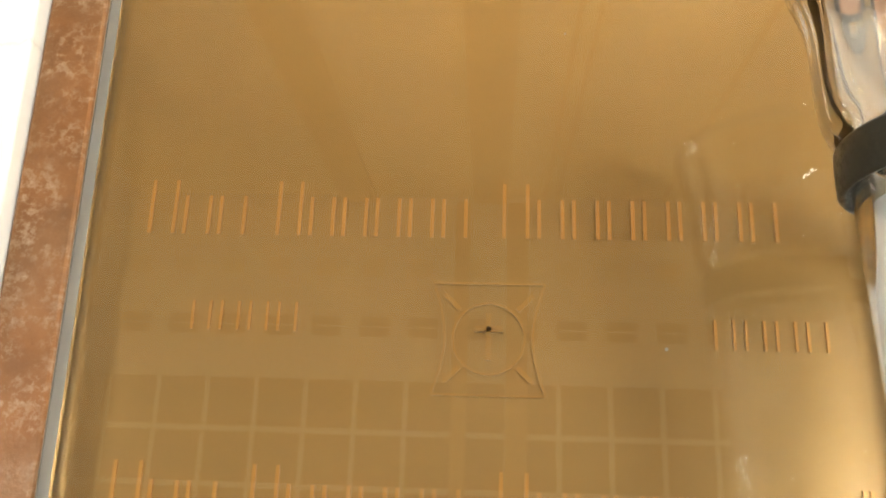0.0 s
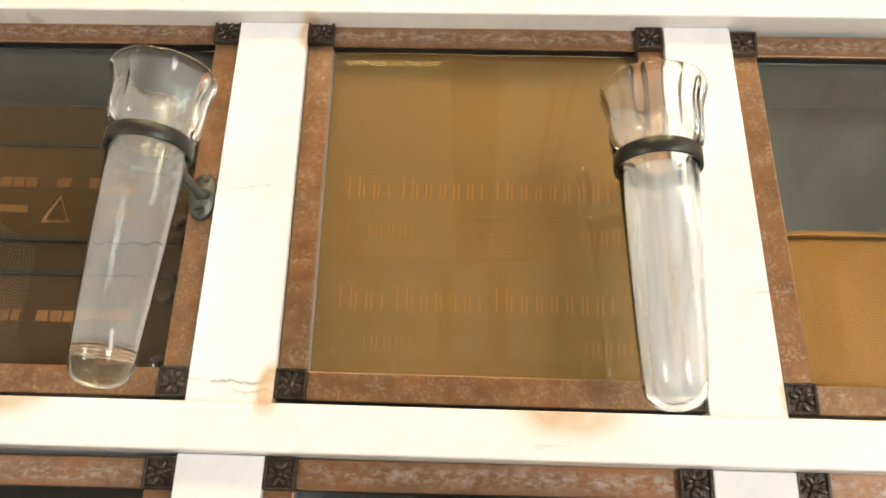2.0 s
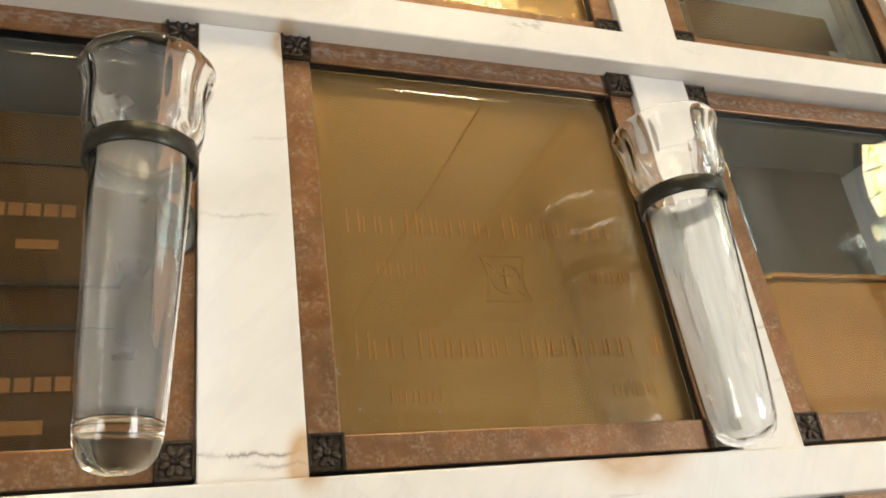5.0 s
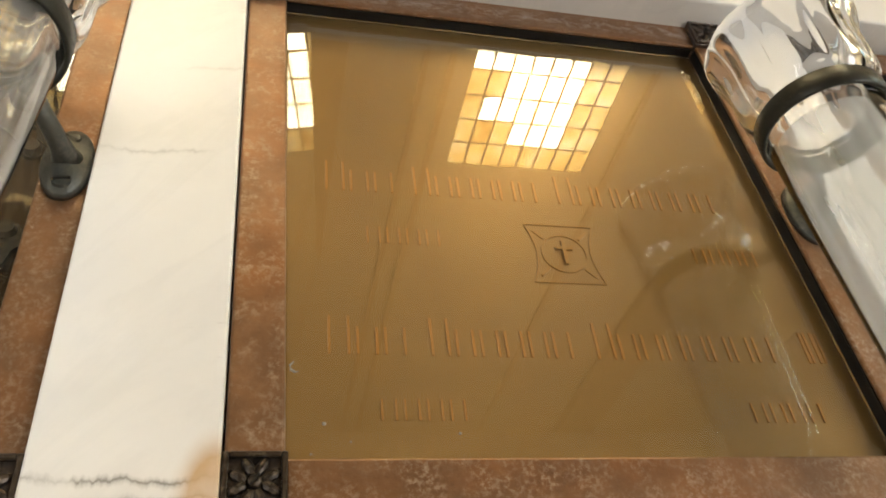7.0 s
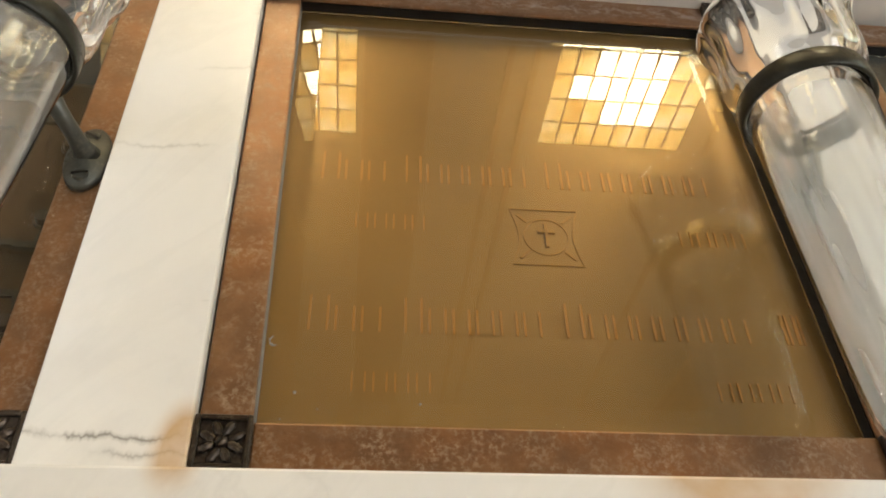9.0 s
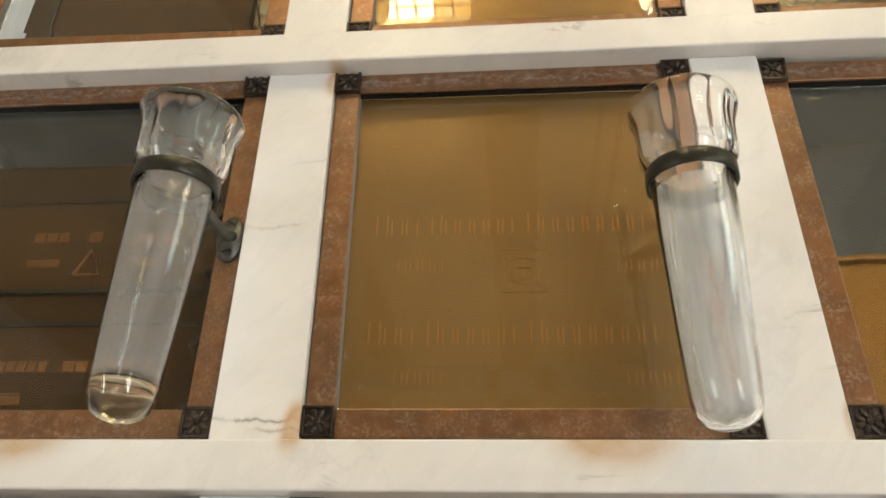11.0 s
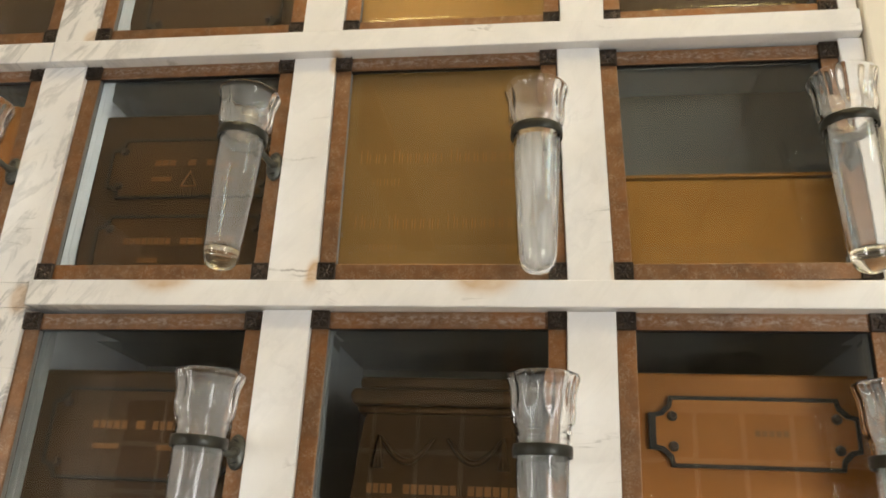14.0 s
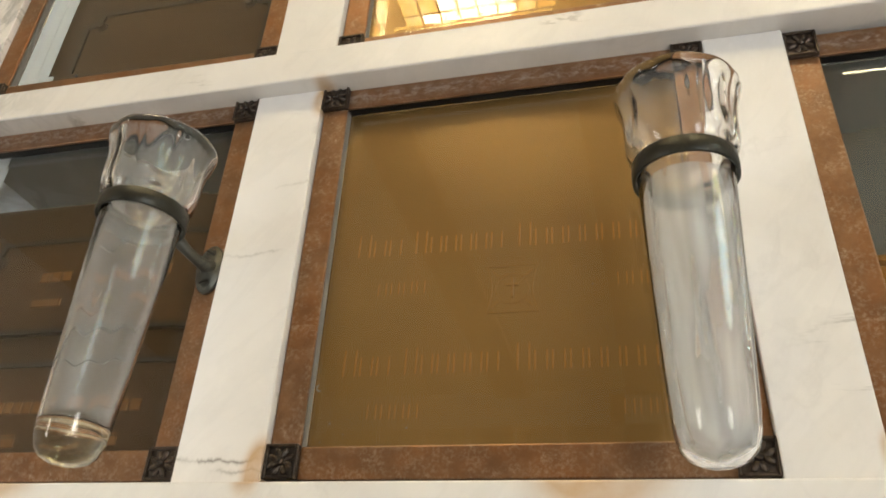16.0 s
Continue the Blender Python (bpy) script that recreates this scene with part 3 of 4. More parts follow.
# specks and a chip on the glass before the plate
for x, z, r in ((-0.113, 1.9285, 0.0009), (-0.103, 1.921, 0.0005), (-0.06, 1.9245, 0.0007), (-0.118, 1.916, 0.0005), (0.06, 2.02, 0.0006), (0.03, 2.13, 0.0004)):
    speck = tagged(part("dust_speck", add_revolved(bmesh.new(), [(0, 0.0004), (r * 0.7, 0.0003), (r, 0)], 8), M_residue), "pale dust speck on the niche glass", "dust", "dust specks")
    speck.matrix_basis = pose(x, GLASS_Y, z, 90, 0, 0)
chip = part("glass_chip", add_tube(bmesh.new(), [(0.0015, 0, 0.003), (0, 0, 0.001), (0.0004, 0, -0.001), (0.002, 0, -0.002), (0.0034, 0, -0.0016)], [0.0002, 0.0005, 0.0006, 0.0005, 0.0002], 6), M_residue)
chip.matrix_basis = pose(-0.1262, GLASS_Y + 0.0008, 1.9535)
tagged(chip, "white crescent chip at the edge of the glass", "chip")


# ---- urn boxes in the niches ----
def notched(x0, x1, z0, z1, c):
    """Outline with cut and stepped corners."""
    k = c * 0.45
    pts = []
    for (x, z, sx, sz, turn) in ((x0, z0, 1, 1, 0), (x1, z0, -1, 1, 1), (x1, z1, -1, -1, 0), (x0, z1, 1, -1, 1)):
        a = [(x, z + sz * c), (x + sx * k, z + sz * c * 0.9), (x + sx * c * 0.9, z + sz * k), (x + sx * c, z)]
        pts += a if turn == 0 else a[::-1]
    return pts


def plaque(parent, x0, x1, z0, z1, y, mat, name="plaque", c=0.017, line=0.0040):
    p = part(name, add_prism(bmesh.new(), notched(x0, x1, z0, z1, c), y - 0.004, y + 0.0005), mat, parent)
    o = notched(x0, x1, z0, z1, c)
    i = notched(x0 + line, x1 - line, z0 + line, z1 - line, c)
    bm = bmesh.new()
    vo = [bm.verts.new((a, y - 0.0062, b)) for a, b in o]
    vi = [bm.verts.new((a, y - 0.0062, b)) for a, b in i]
    wo = [bm.verts.new((a, y - 0.003, b)) for a, b in o]
    wi = [bm.verts.new((a, y - 0.003, b)) for a, b in i]
    for k in range(len(o)):
        j = (k + 1) % len(o)
        bm.faces.new((vo[k], vo[j], vi[j], vi[k]))
        bm.faces.new((vo[j], vo[k], wo[k], wo[j]))
        bm.faces.new((vi[k], vi[j], wi[j], wi[k]))
    part("border", bm, M_edge, p, "black raised border")
    for sx in (x0 + c * 1.15, x1 - c * 1.15):
        for sz in (z0 + c * 1.15, z1 - c * 1.15):
            b = put("bolt", BOLT, p, pose(sx, y - 0.004, sz))
    return p


def bolt_mesh():
    bm = bmesh.new()
    for rr, y0, y1 in ((0.0066, -0.0015, 0.0005), (0.0046, -0.005, -0.0015)):
        n = 12
        a = [bm.verts.new((rr * math.cos(2 * math.pi * k / n), y1, rr * math.sin(2 * math.pi * k / n))) for k in range(n)]
        b = [bm.verts.new((rr * 0.85 * math.cos(2 * math.pi * k / n), y0, rr * 0.85 * math.sin(2 * math.pi * k / n))) for k in range(n)]
        for k in range(n):
            bm.faces.new((a[k], a[(k + 1) % n], b[(k + 1) % n], b[k]))
        bm.faces.new(b)
    return mesh_of("bolt", bm, M_boss)


BOLT = bolt_mesh()


def urn_box(label, x0, x1, z0, z1, y0, y1, mat, bevel=0.008, category="urn box"):
    b = thing("urn_box", label, category, at=((x0 + x1) / 2, y0, z0))
    w = (x1 - x0) / 2
    part("body", box(-w, w, 0, y1 - y0, 0, z1 - z0, bevel=bevel, segments=3), mat, b)
    return b


# two-name box
u = urn_box("dark bronze urn box with two notched name plaques", -0.512, -0.232, 1.8862, 2.161, 0.047, 0.26, M_box)
for z0, words in ((0.137, [(-0.045, -0.012, 3), (0.004, 0.018, 1), (0.032, 0.085, 5)]), (0.018, [(-0.07, 0.0, 8), (0.012, 0.09, 7)])):
    p = plaque(u, -0.112, 0.135, z0, z0 + 0.093, 0.0, M_plaque)
    for a, b, n in words:
        st = (b - a) / n
        for k in range(n):
            bars(p, [(a + k * st + 0.001, a + (k + 1) * st - 0.0012)], -0.004, z0 + 0.05, 0.0095, M_dark_gold)
    bars(p, [(-0.045, -0.016), (0.05, 0.075)], -0.004, z0 + 0.026, 0.007, M_dark_gold)
    if z0 > 0.1:
        t = bmesh.new()
        add_tube(t, [(0.0, -0.0045, z0 + 0.018), (0.011, -0.0045, z0 + 0.041), (0.022, -0.0045, z0 + 0.018), (0.0, -0.0045, z0 + 0.018)], 0.0016, 6)
        part("emblem", t, M_dark_gold, p, "small gilt triangle")

# box below it
u = urn_box("dark bronze urn box with one notched name plaque", -0.523, -0.232, 1.5282, 1.785, 0.055, 0.27, M_box)
p = plaque(u, -0.118, 0.13, 0.118, 0.232, 0.0, M_plaque)
for a, b, n in ((-0.06, -0.012, 5), (-0.002, 0.012, 1), (0.02, 0.085, 7)):
    st = (b - a) / n
    for k in range(n):
        bars(p, [(a + k * st + 0.001, a + (k + 1) * st - 0.0012)], -0.004, 0.18, 0.0105, M_dark_gold)
bars(p, [(0.03, 0.05), (-0.055, -0.02)], -0.004, 0.155, 0.007, M_dark_gold)

# box above, with pale scratches on its glazed face
u = urn_box("dark bronze urn box with pale scratches", -0.522, -0.232, 2.2532, 2.5, 0.05, 0.26, M_box)
plaque(u, -0.10, 0.115, 0.048, 0.16, 0.0, M_plaque)
s = bmesh.new()
rs = random.Random(3)
for x, z in ((-0.088, 0.115), (-0.07, 0.125), (-0.02, 0.13), (-0.03, 0.12), (-0.012, 0.112), (0.015, 0.14)):
    pts = [(x + 0.006 * k + rs.uniform(-0.003, 0.003), -0.0005, z + 0.004 * k + rs.uniform(-0.005, 0.005)) for k in range(4)]
    add_tube(s, pts, [0.0004, 0.0009, 0.0007, 0.0003], 5)
part("scratch", s, M_residue, u, "chalky white scratches")

# plain box with a lid edge
u = urn_box("plain copper brown box with a thin lid", 0.2025, 0.508, 1.8862, 2.048, 0.058, 0.13, M_amber, 0.004)
part("lid", box(-0.1535, 0.1535, -0.004, 0.074, 0.1622, 0.1668, bevel=0.001), M_amber, u)

tagged(part("backing_board", box(0.1975, 0.5135, 0.136, 0.142, 1.8863, 2.2215), plaster("grey_brown_board", (0.100, 0.094, 0.074), 0.6)), "plain grey-brown board standing at the back of the niche", "board")

# copper box with a bordered plaque
u = urn_box("copper brown urn box with a black bordered plaque", 0.2, 0.511, 1.5282, 1.800, 0.088, 0.3, M_copper, 0.005)
p = plaque(u, -0.098, 0.137, 0.158, 0.242, 0.0, M_copper, c=0.021, line=0.0045)
bars(p, [(0.02 + 0.008 * k, 0.026 + 0.008 * k) for k in range(5)], -0.004, 0.196, 0.007, M_dark_gold, 0.0004)


# sarcophagus urn with a moulded cornice and a swag
def swag_urn():
    u = thing("funeral_urn", "dark bronze chest urn with moulded lid and swag", "urn", at=(0.002, 0.10, 1.5282))
    body = bmesh.new()
    prof = [(0.128, 0.0), (0.128, 0.02), (0.116, 0.03), (0.112, 0.10), (0.100, 0.205), (0.097, 0.215)]
    add_prism(body, [(-x, z) for x, z in prof] + [(x, z) for x, z in prof[::-1]], 0.0, 0.15)
    part("body", body, M_box, u)
    lid = bmesh.new()
    add_box(lid, -0.108, 0.108, -0.008, 0.158, 0.2152, 0.224, bevel=0.003)
    add_box(lid, -0.118, 0.118, -0.018, 0.168, 0.2243, 0.246, bevel=0.009, segments=4)
    add_box(lid, -0.108, 0.108, -0.008, 0.158, 0.2463, 0.262, bevel=0.006, segments=3)
    part("lid", lid, M_box, u)
    for s, (a, b) in enumerate((((-0.076, 0.186), (-0.008, 0.186)), ((0.008, 0.186), (0.076, 0.186)))):
        bm = bmesh.new()
        pts = []
        for k in range(11):
            f = k / 10
            pts.append((a[0] + (b[0] - a[0]) * f, -0.003, a[1] - 0.03 * math.sin(math.pi * f)))
        add_tube(bm, pts, [0.0015 + 0.0026 * math.sin(math.pi * k / 10) for k in range(11)], 8)
        part("swag", bm, M_box, u, smooth=True)
    for x in (-0.078, 0.078):
        bm = bmesh.new()
        for dx in (-0.0035, 0.0, 0.0035):
            add_tube(bm, [(x, -0.003, 0.188), (x + dx * 0.6, -0.004, 0.17), (x + dx * 1.4, -0.003, 0.148)], [0.0012, 0.0022, 0.0028], 7)
        part("tassel", bm, M_box, u, smooth=True)
    for a, b, n in ((-0.092, -0.058, 4), (-0.046, 0.022, 7), (0.034, 0.095, 6)):
        st = (b - a) / n
        for k in range(n):
            bars(u, [(a + k * st + 0.001, a + (k + 1) * st - 0.001)], 0.0, 0.118, 0.0115, M_dark_gold)
    return u


swag_urn()

# what stands in the outer niches
u = urn_box("reddish brown urn box close behind the glass", -0.9, -0.60, 1.8862, 2.178, 0.036, 0.25, M_copper)
d = thing("round_urn", "dark round bronze urn on the niche shelf", "urn", at=(-0.74, 0.16, 2.2532))
part("body", add_revolved(bmesh.new(), [(0, 0), (0.05, 0.0), (0.055, 0.01), (0.04, 0.03), (0.085, 0.09), (0.1, 0.15), (0.08, 0.21), (0.04, 0.235), (0.045, 0.25), (0, 0.27)], 40), M_box, d, smooth=True)
u = urn_box("grey bronze urn box in an upper niche", 0.2025, 0.508, 2.2532, 2.40, 0.07, 0.29, M_plaque)


# ---- vases and their brackets ----
def flute(r, z, a):
    """Nine rounded lobes in the bell, fading into the round tube below and the lip above."""
    if z < 0.006:
        return r * (1 + 0.006 * math.cos(10 * a))
    k = min(1.0, (z - 0.006) / 0.012)
    top = max(0.0, (z - 0.046) / 0.02)
    lobe = math.sqrt(abs(math.cos(4.5 * a)) + 0.02) - 0.72
    return r * (1 + 0.05 * k * (1 - 0.8 * top) * lobe)


OUTER = [(0, -0.1765), (0.008, -0.176), (0.0145, -0.1735), (0.0188, -0.169), (0.0212, -0.161), (0.0222, -0.15), (0.0236, -0.12), (0.0252, -0.08), (0.0266, -0.045),
         (0.0276, -0.02), (0.0280, -0.008), (0.0283, -0.001), (0.0293, 0.0005), (0.0297, 0.002), (0.0293, 0.0035), (0.0287, 0.005), (0.0296, 0.0075), (0.0318, 0.0108), (0.0332, 0.015), (0.0338, 0.021), (0.0340, 0.029), (0.0344, 0.037), (0.0354, 0.044),
         (0.0372, 0.0503), (0.0392, 0.0556), (0.0405, 0.0592), (0.0413, 0.0620), (0.0414, 0.0645), (0.0406, 0.0664), (0.0394, 0.0670)]
INNER = [(0.0384, 0.0660), (0.0362, 0.060), (0.0336, 0.053), (0.0316, 0.045), (0.0306, 0.036), (0.0300, 0.026), (0.0290, 0.018), (0.0268, 0.010), (0.0254, 0.002),
         (0.0248, -0.01), (0.0242, -0.03), (0.0232, -0.06), (0.0218, -0.09), (0.0204, -0.12), (0.0200, -0.128), (0.0191, -0.134), (0.0170, -0.1395), (0.0135, -0.1435), (0.0075, -0.146), (0, -0.147)]

# the bell is a little squatter than it is wide
OUTER, INNER = ([(r, z if z < 0.006 else 0.006 + 0.92 * (z - 0.006)) for r, z in [(r * (1 - 0.06 * max(0.0, (z - 0.03) / 0.035)), z) for r, z in rows]] for rows in (OUTER, INNER))


def inner_flute(r, z, a):
    k = max(0.0, min(1.0, (z - 0.012) / 0.02))
    return r * (1 + 0.032 * k * math.cos(9 * a + 0.5) * max(0.0, min(1.0, (0.068 - z) / 0.02)))


def vase_meshes(inside):
    bm = bmesh.new()
    add_revolved(bm, OUTER + inside, 144, lambda r, z, a: flute(r, z, a) if (r, z) in OUTER_SET else inner_flute(r, z, a))
    return mesh_of("glass_body", bm, M_vase, True)


OUTER_SET = set(OUTER)
THIN = [(r + (0.0022 if z < -0.012 else 0), z) for r, z in INNER[:14]] + [(0.0205, -0.148), (0.0196, -0.158), (0.0168, -0.1665), (0.0105, -0.1715), (0, -0.1728)]
VASE_THIN = vase_meshes(THIN)
film = bmesh.new()
add_revolved(film, [(max(0, r - 0.0005), z + (0.0005 if z < -0.14 else 0)) for r, z in THIN if z < -0.005], 48)
FILM = mesh_of("residue_film", film, M_residue, True)
# films added to brighten the clear vases and the cloudy vase's bell
film = bmesh.new()
add_revolved(film, [(r - 0.0005, z) for r, z in THIN if -0.149 < z < 0.058], 64, inner_flute)
BRIGHT_FILM = mesh_of("residue_film", film, M_bright_film, True)
film = bmesh.new()
add_revolved(film, [(r - 0.0005, z) for r, z in THIN if 0.004 < z < 0.058], 64, inner_flute)
BELL_BRIGHT_FILM = mesh_of("residue_film", film, M_bright_film, True)

water = bmesh.new()
add_revolved(water, [(0, -0.1732), (0.0108, -0.1719), (0.0172, -0.1669), (0.0200, -0.1582), (0.0205, -0.1545), (0.0206, -0.1520), (0.0201, -0.1527), (0.0186, -0.1531), (0, -0.1531)], 40)
WATER = mesh_of("water", water, M_water, True)


def vase_and_bracket(xb, zb, ring, tilt, residue_inside, raised=0.0, label=""):
    """Bracket screwed to the frame bar at xb, zb; its ring, centred on ring, holds the vase."""
    rx, ry, rz = ring
    br = thing("vase_bracket", "grey-green bronze vase bracket screwed to the niche frame", "bracket", "vase brackets", at=(xb, FRAME_Y, zb))
    bm = bmesh.new()
    n = 28
    rows = [(1.0, 0.0), (1.0, -0.0022), (0.93, -0.0036), (0.55, -0.0052), (0.30, -0.0075)]
    rings = [[bm.verts.new((0.0108 * f * math.cos(2 * math.pi * k / n), y, 0.0205 * f * math.sin(2 * math.pi * k / n))) for k in range(n)] for f, y in rows]
    for a, b in zip(rings, rings[1:]):
        for k in range(n):
            bm.faces.new((a[k], a[(k + 1) % n], b[(k + 1) % n], b[k]))
    bm.faces.new(rings[0][::-1])
    bm.faces.new(rings[-1])
    part("flange", bm, M_flange, br, smooth=True)
    for s in (-1, 1):
        sc = put("screw", SCREW, br, pose(0, -0.0036, s * 0.0125, 0, 20 * s + 8, 0))
        put("slot", SLOT, sc, Matrix.Identity(4))
    o = Vector((rx - xb, ry - FRAME_Y, rz - zb))
    side = Vector((-o.x, -o.y, 0)).normalized()
    end = o + side * 0.0292 + Vector((0, 0, -0.001))
    pts = [Vector((0, -0.004, 0)).lerp(end, f) + Vector((0.0025, -0.002, -0.004)) * math.sin(math.pi * f) for f in [k / 8 for k in range(9)]]
    part("arm", add_tube(bmesh.new(), pts, [0.0068, 0.0052, 0.0044, 0.0041, 0.004, 0.004, 0.0042, 0.0048, 0.0055], 14), M_flange, br, smooth=True)
    bm = bmesh.new()
    sec = [(0.0292, -0.0058), (0.0306, -0.0062), (0.0312, -0.0054), (0.0314, 0.0), (0.0312, 0.0054), (0.0306, 0.0062), (0.0292, 0.0058), (0.0290, 0.0)]
    m = 64
    loops = [[bm.verts.new((r * math.cos(2 * math.pi * k / m), r * math.sin(2 * math.pi * k / m), z)) for k in range(m)] for r, z in sec]
    for a, b in zip(loops, loops[1:] + loops[:1]):
        for k in range(m):
            bm.faces.new((a[k], a[(k + 1) % m], b[(k + 1) % m], b[k]))
    ringo = part("ring", bm, M_ring, br, smooth=True)
    ringo.matrix_basis = Matrix.Translation(o) @ pose(0, 0, 0, *tilt)
    v = thing("flower_vase", label, "vase", "glass flower vases")
    v.matrix_basis = pose(rx, ry, rz) @ pose(0, 0, 0, *tilt) @ pose(0, 0, raised, 0, 0, 13 * (1 + (xb * 10) % 3))
    put("glass_body", VASE_THIN, v, Matrix.Identity(4)).visible_shadow = False
    if residue_inside:
        put("residue_film", FILM, v, Matrix.Identity(4))["label"] = "chalky white residue inside"
        put("residue_film", BELL_BRIGHT_FILM, v, Matrix.Identity(4))["label"] = "faint white film added to brighten the bell"
    else:
        put("residue_film", BRIGHT_FILM, v, Matrix.Identity(4))["label"] = "faint white film added to brighten the glass"
        put("water", WATER, v, Matrix.Identity(4)).visible_shadow = False
    return v


CLEAR = "empty clear glass flower vase with fluted bell, held in a bracket"
CLOUDY = "clear glass flower vase, cloudy with residue, held in a bracket"
vase_and_bracket(-0.2235, 2.048, (-0.2465, -0.061, 2.0590), (0.8, 2.0, 0), False, 0, CLEAR)
vase_and_bracket(0.1425, 2.048, (0.1220, -0.056, 2.0560), (1.2, -0.6, 0), True, 0, CLOUDY)
vase_and_bracket(0.494, 2.048, (0.4770, -0.060, 2.056), (1.5, -1.5, 0), False, 0, CLEAR)
vase_and_bracket(-0.2235, 1.678, (-0.2435, -0.060, 1.6800), (1.0, 1.5, 0), False, 0.016, CLEAR)
vase_and_bracket(0.1460, 1.678, (0.1300, -0.060, 1.6810), (1.0, 0.5, 0), False, 0.018, CLEAR)
vase_and_bracket(0.501, 1.678, (0.4800, -0.060, 1.6800), (1.0, 0.0, 0), False, 0.016, CLEAR)
vase_and_bracket(-0.600, 2.048, (-0.6220, -0.060, 2.060), (1.0, 1.5, 0), False, 0.0, CLEAR)

# ---- the hall behind the camera ----
tagged(part("floor", box(RX0, RX1, RY0, 0.42, -0.1, -0.0005), M_floor), "polished beige stone floor", "floor", kind="structure")
LAYS = ((0.54, 1.10), (-0.71, -0.15))       # openings of the laylights
LY0, LY1 = -1.84, -0.70
bm = bmesh.new()
for a in ((RX0, RX1, RY0, LY0), (RX0, RX1, LY1, 0.42), (RX0, -0.71, LY0, LY1), (-0.15, 0.54, LY0, LY1), (1.10, RX1, LY0, LY1)):
    add_box(bm, *a, CEIL, CEIL + 0.12)
tagged(part("ceiling", bm, M_ceiling), "buff plaster ceiling with brown beams", "ceiling", kind="structure")
tagged(part("pilaster", box(X1 + 0.001, 1.15, -0.016, 0.42, 0, CEIL - 0.001, bevel=0.004), M_cream), "cream painted pilaster beside the niches", "pilaster", kind="structure")
tagged(part("wall_north_east", box(1.151, RX1, 0.0, 0.42, 0, CEIL - 0.001), M_cream), "cream plaster wall", "wall", kind="structure")
for x in (-0.013, -0.95, 1.78):
    tagged(part("ceiling_beam", box(x - 0.12, x + 0.12, RY0 + 0.01, -0.01, CEIL - 0.06, CEIL - 0.001, bevel=0.01), M_beam), "brown moulded ceiling beam", "beam", "ceiling beams", "structure")
for x in (0.37, 0.46, 1.2, -0.86):
    tagged(part("trim", box(x - 0.01, x + 0.01, RY0 + 0.01, -0.01, CEIL - 0.02, CEIL - 0.001), M_beam), "thin brown ceiling moulding", "trim", kind="structure")

NX, NY = 8, 10
sx, sy = (LAYS[0][1] - LAYS[0][0]) / NX, (LY1 - LY0) / NY
pane_me = mesh_of("pane", box(-sx / 2 + 0.0035, sx / 2 - 0.0035, -sy / 2 + 0.0035, sy / 2 - 0.0035, 0, 0.004), M_lay)
hot_me = mesh_of("pane", box(-sx / 2 + 0.0035, sx / 2 - 0.0035, -sy / 2 + 0.0035, sy / 2 - 0.0035, 0, 0.004), M_lay_hot)
for LX0, LX1 in LAYS:
    lay = thing("laylight", "leaded amber glass laylight set in the ceiling", "skylight", "laylights", "structure")
    for i in range(NX):
        for j in range(NY):
            x, y = LX0 + (i + 0.5) * sx, LY0 + (j + 0.5) * sy
            # the sun's patch is laid out by choosing which panes glow hotter
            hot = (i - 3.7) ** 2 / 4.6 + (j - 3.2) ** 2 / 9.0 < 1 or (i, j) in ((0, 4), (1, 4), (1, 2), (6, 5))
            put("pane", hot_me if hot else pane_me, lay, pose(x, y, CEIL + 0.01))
    bm = bmesh.new()
    for i in range(NX + 1):
        add_box(bm, LX0 + i * sx - 0.0036, LX0 + i * sx + 0.0036, LY0, LY1, CEIL + 0.006, CEIL + 0.02)
    for j in range(NY + 1):
        add_box(bm, LX0, LX1, LY0 + j * sy - 0.0036, LY0 + j * sy + 0.0036, CEIL + 0.0075, CEIL + 0.0185)
    part("cames", bm, M_lead, lay, "dark lead cames")
    part("cover", box(LX0 - 0.05, LX1 + 0.05, LY0 - 0.05, LY1 + 0.05, CEIL + 0.13, CEIL + 0.15), M_cream, lay)


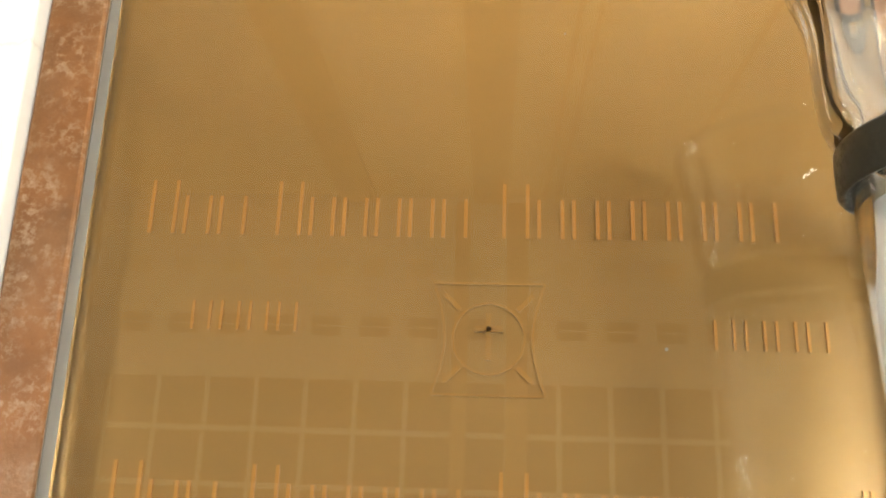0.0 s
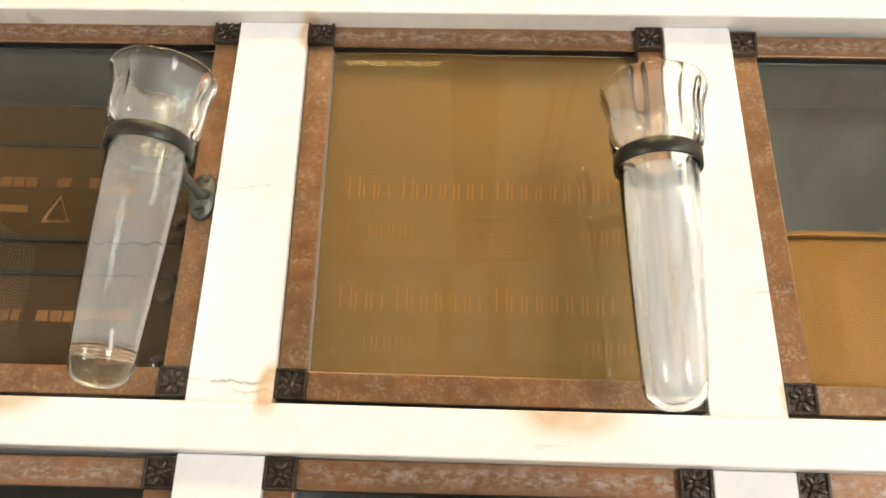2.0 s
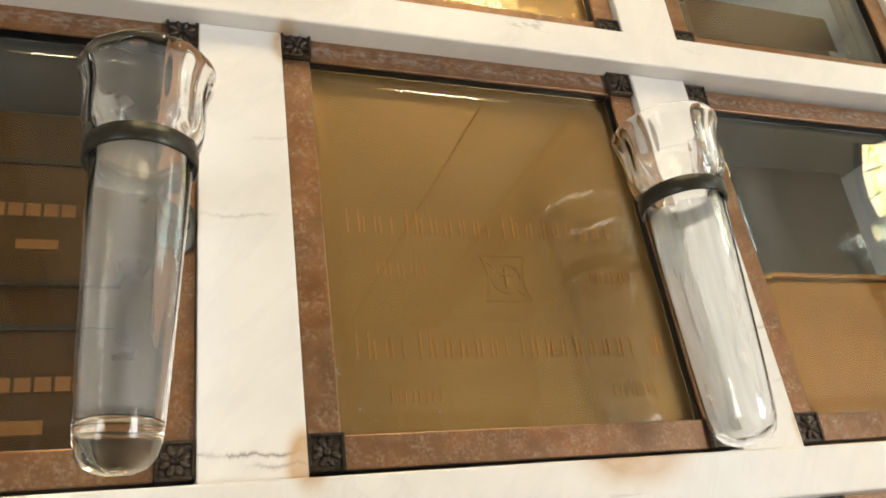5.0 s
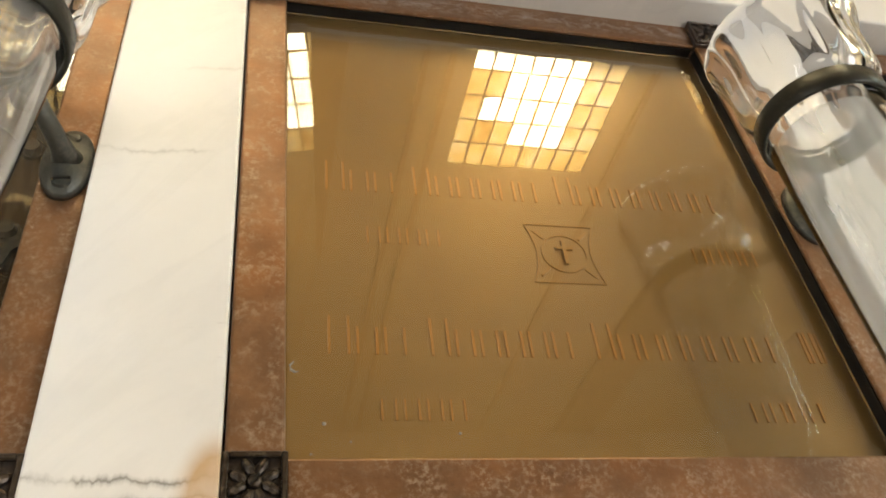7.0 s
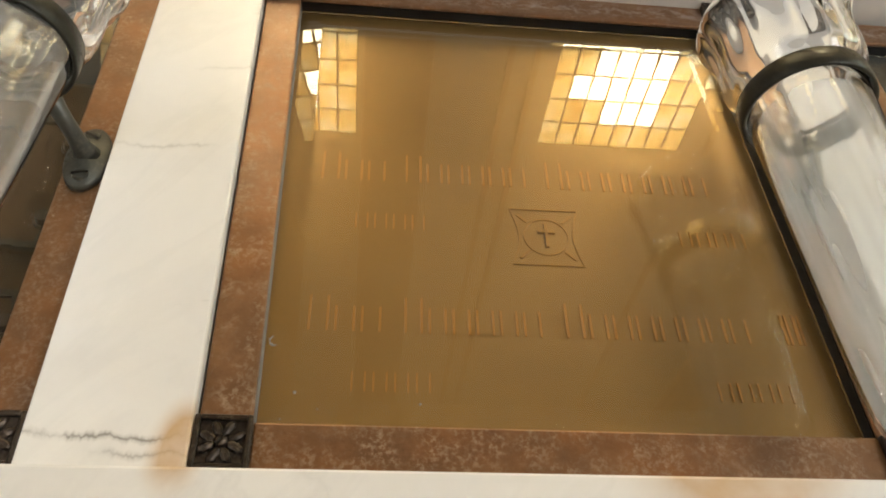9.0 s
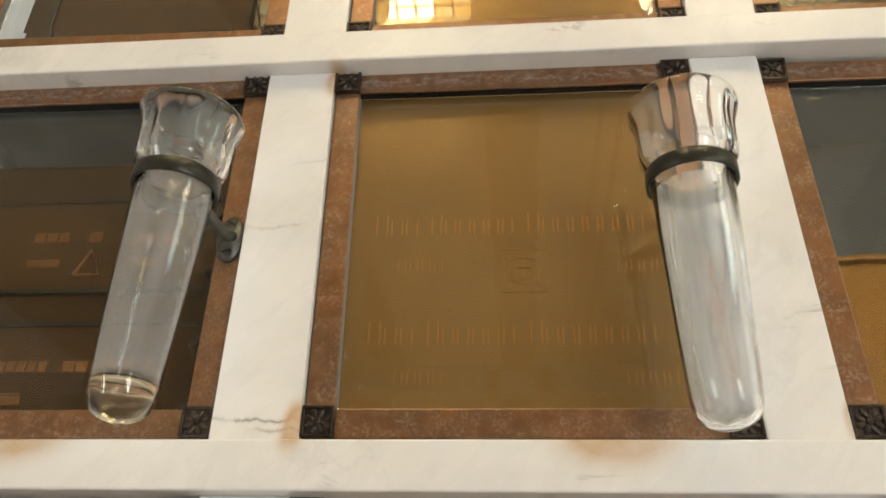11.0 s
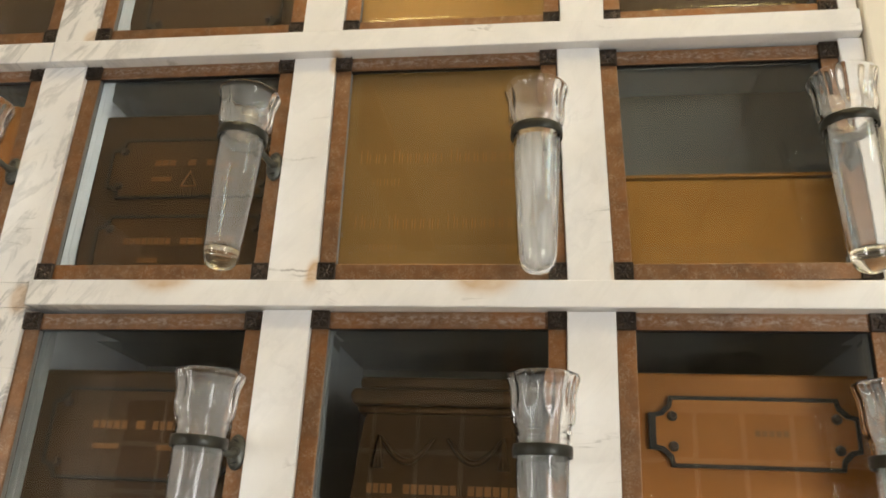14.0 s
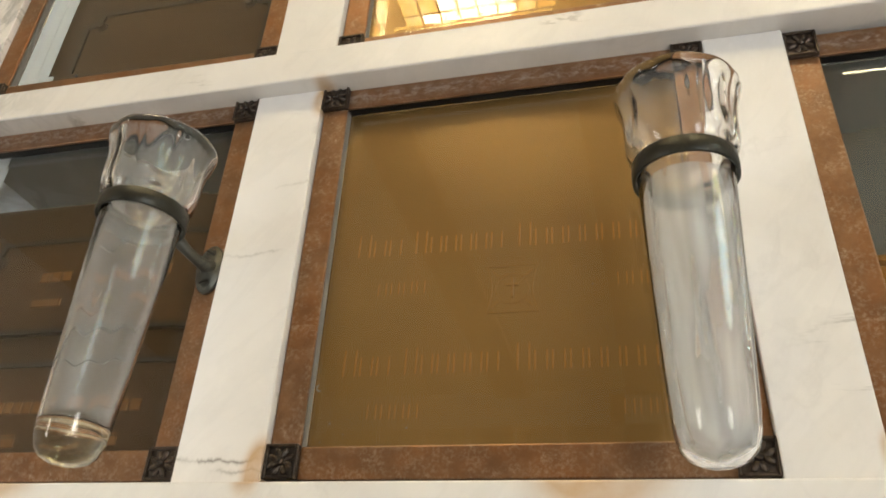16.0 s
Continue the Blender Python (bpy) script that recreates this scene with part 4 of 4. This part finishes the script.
def arched_window(name, at, turn):
    """Round-headed stained-glass window, facing -y before the turn: an amber and green border ring about a blue middle."""
    w = thing(name, "arched stained glass window with amber border and blue centre", "window", "arched windows", "structure")
    w.matrix_basis = pose(*at, 0, 0, turn)
    n, a_from, a_to = 16, radians(-30), radians(210)
    step = (a_to - a_from) / n
    for k in range(n):
        a0, a1 = a_from + step * k + 0.012, a_from + step * (k + 1) - 0.012
        for r0, r1, mat in ((0.36, 0.385, M_win_amber), (0.39, 0.45, M_win_green), (0.455, 0.48, M_win_amber)):
            part("border_pane", add_prism(bmesh.new(), [(r * math.cos(a), r * math.sin(a)) for r, a in ((r0, a0), (r1, a0), (r1, a1), (r0, a1))], 0.0, 0.006), mat, w)
    for k in range(10):
        a0, a1 = 2 * math.pi * k / 10 + 0.015, 2 * math.pi * (k + 1) / 10 - 0.015
        for r0, r1 in ((0.01, 0.13), (0.14, 0.30)):
            part("centre_pane", add_prism(bmesh.new(), [(r * math.cos(a), r * math.sin(a)) for r, a in ((r0, a0), (r1, a0), (r1, (a0 + a1) / 2), (r1, a1), (r0, a1), (r0, (a0 + a1) / 2))], 0.0, 0.006), M_win_blue, w)
    part("window_frame", add_tube(bmesh.new(), [(0.50 * math.cos(a), 0.0, 0.50 * math.sin(a)) for a in [a_from + (a_to - a_from) * k / 24 for k in range(25)]], 0.02, 8), M_lead, w)
    part("backing", add_prism(bmesh.new(), [(0.5 * math.cos(2 * math.pi * k / 32), 0.5 * math.sin(2 * math.pi * k / 32)) for k in range(32)], 0.008, 0.014), M_lead, w)
    return w


arched_window("window_1", (RX1 - 0.03, -1.3, 3.25), -90)
tagged(part("wall_east", box(RX1, RX1 + 0.2, RY0, 0.42, -0.1, CEIL + 0.12), M_cream), "cream plaster wall", "wall", kind="structure")
tagged(part("wall_west", box(RX0 - 0.2, RX0 - 0.001, RY0, 0.42, -0.1, CEIL + 0.12), M_cream), "cream plaster wall", "wall", kind="structure")
far = tagged(part("wall_south", box(RX0, RX1, RY0 - 0.2, RY0 - 0.001, -0.1, CEIL + 0.12), M_buff), "niche wall across the hall with marble grid", "wall", kind="structure")
for i in range(17):
    for j in range(7):
        x, z = RX0 + 0.16 + i * 0.338, 0.19 + j * 0.36
        part("niche_panel", box(x, x + 0.30, RY0 - 0.001, RY0 + 0.02, z, z + 0.32, bevel=0.004), M_far, far)
for i in range(14):
    x = RX0 + 0.5 + i * 0.335
    for q in range(2):
        part("vent", box(x, x + 0.2, RY0 - 0.001, RY0 + 0.015, 2.97 + 0.075 * q, 3.03 + 0.075 * q), M_vent, far)
    part("vent", box(x, x + 0.15, RY0 - 0.001, RY0 + 0.015, 3.40, 3.52), M_grille, far)
for x, w in ((0.18, 0.07), (-0.2, 0.05)):
    part("pilaster", box(x - w, x + w, RY0 - 0.001, RY0 + 0.05, 0, CEIL - 0.06), M_beam, far)
# tall plain window frames added low in the side walls, round the unseen fill lamps
for name, x, turn in (("window_2", RX1 - 0.03, -90), ("window_3", RX0 + 0.03, 90)):
    w = thing(name, "tall plain window frame added round an unseen fill lamp", "window", "side windows", "structure")
    w.matrix_basis = pose(x, -2.9, 1.3, 0, 0, turn)
    for a, b, c, d in ((-0.83, -0.76, -0.77, 0.77), (0.76, 0.83, -0.77, 0.77), (-0.76, 0.76, 0.71, 0.77), (-0.76, 0.76, -0.77, -0.71)):
        part("window_frame", box(a, b, -0.02, 0.028, c, d, bevel=0.004), M_beam, w)
    part("window_sill", box(-0.88, 0.88, -0.08, 0.02, -0.81, -0.772, bevel=0.004), M_marble, w)
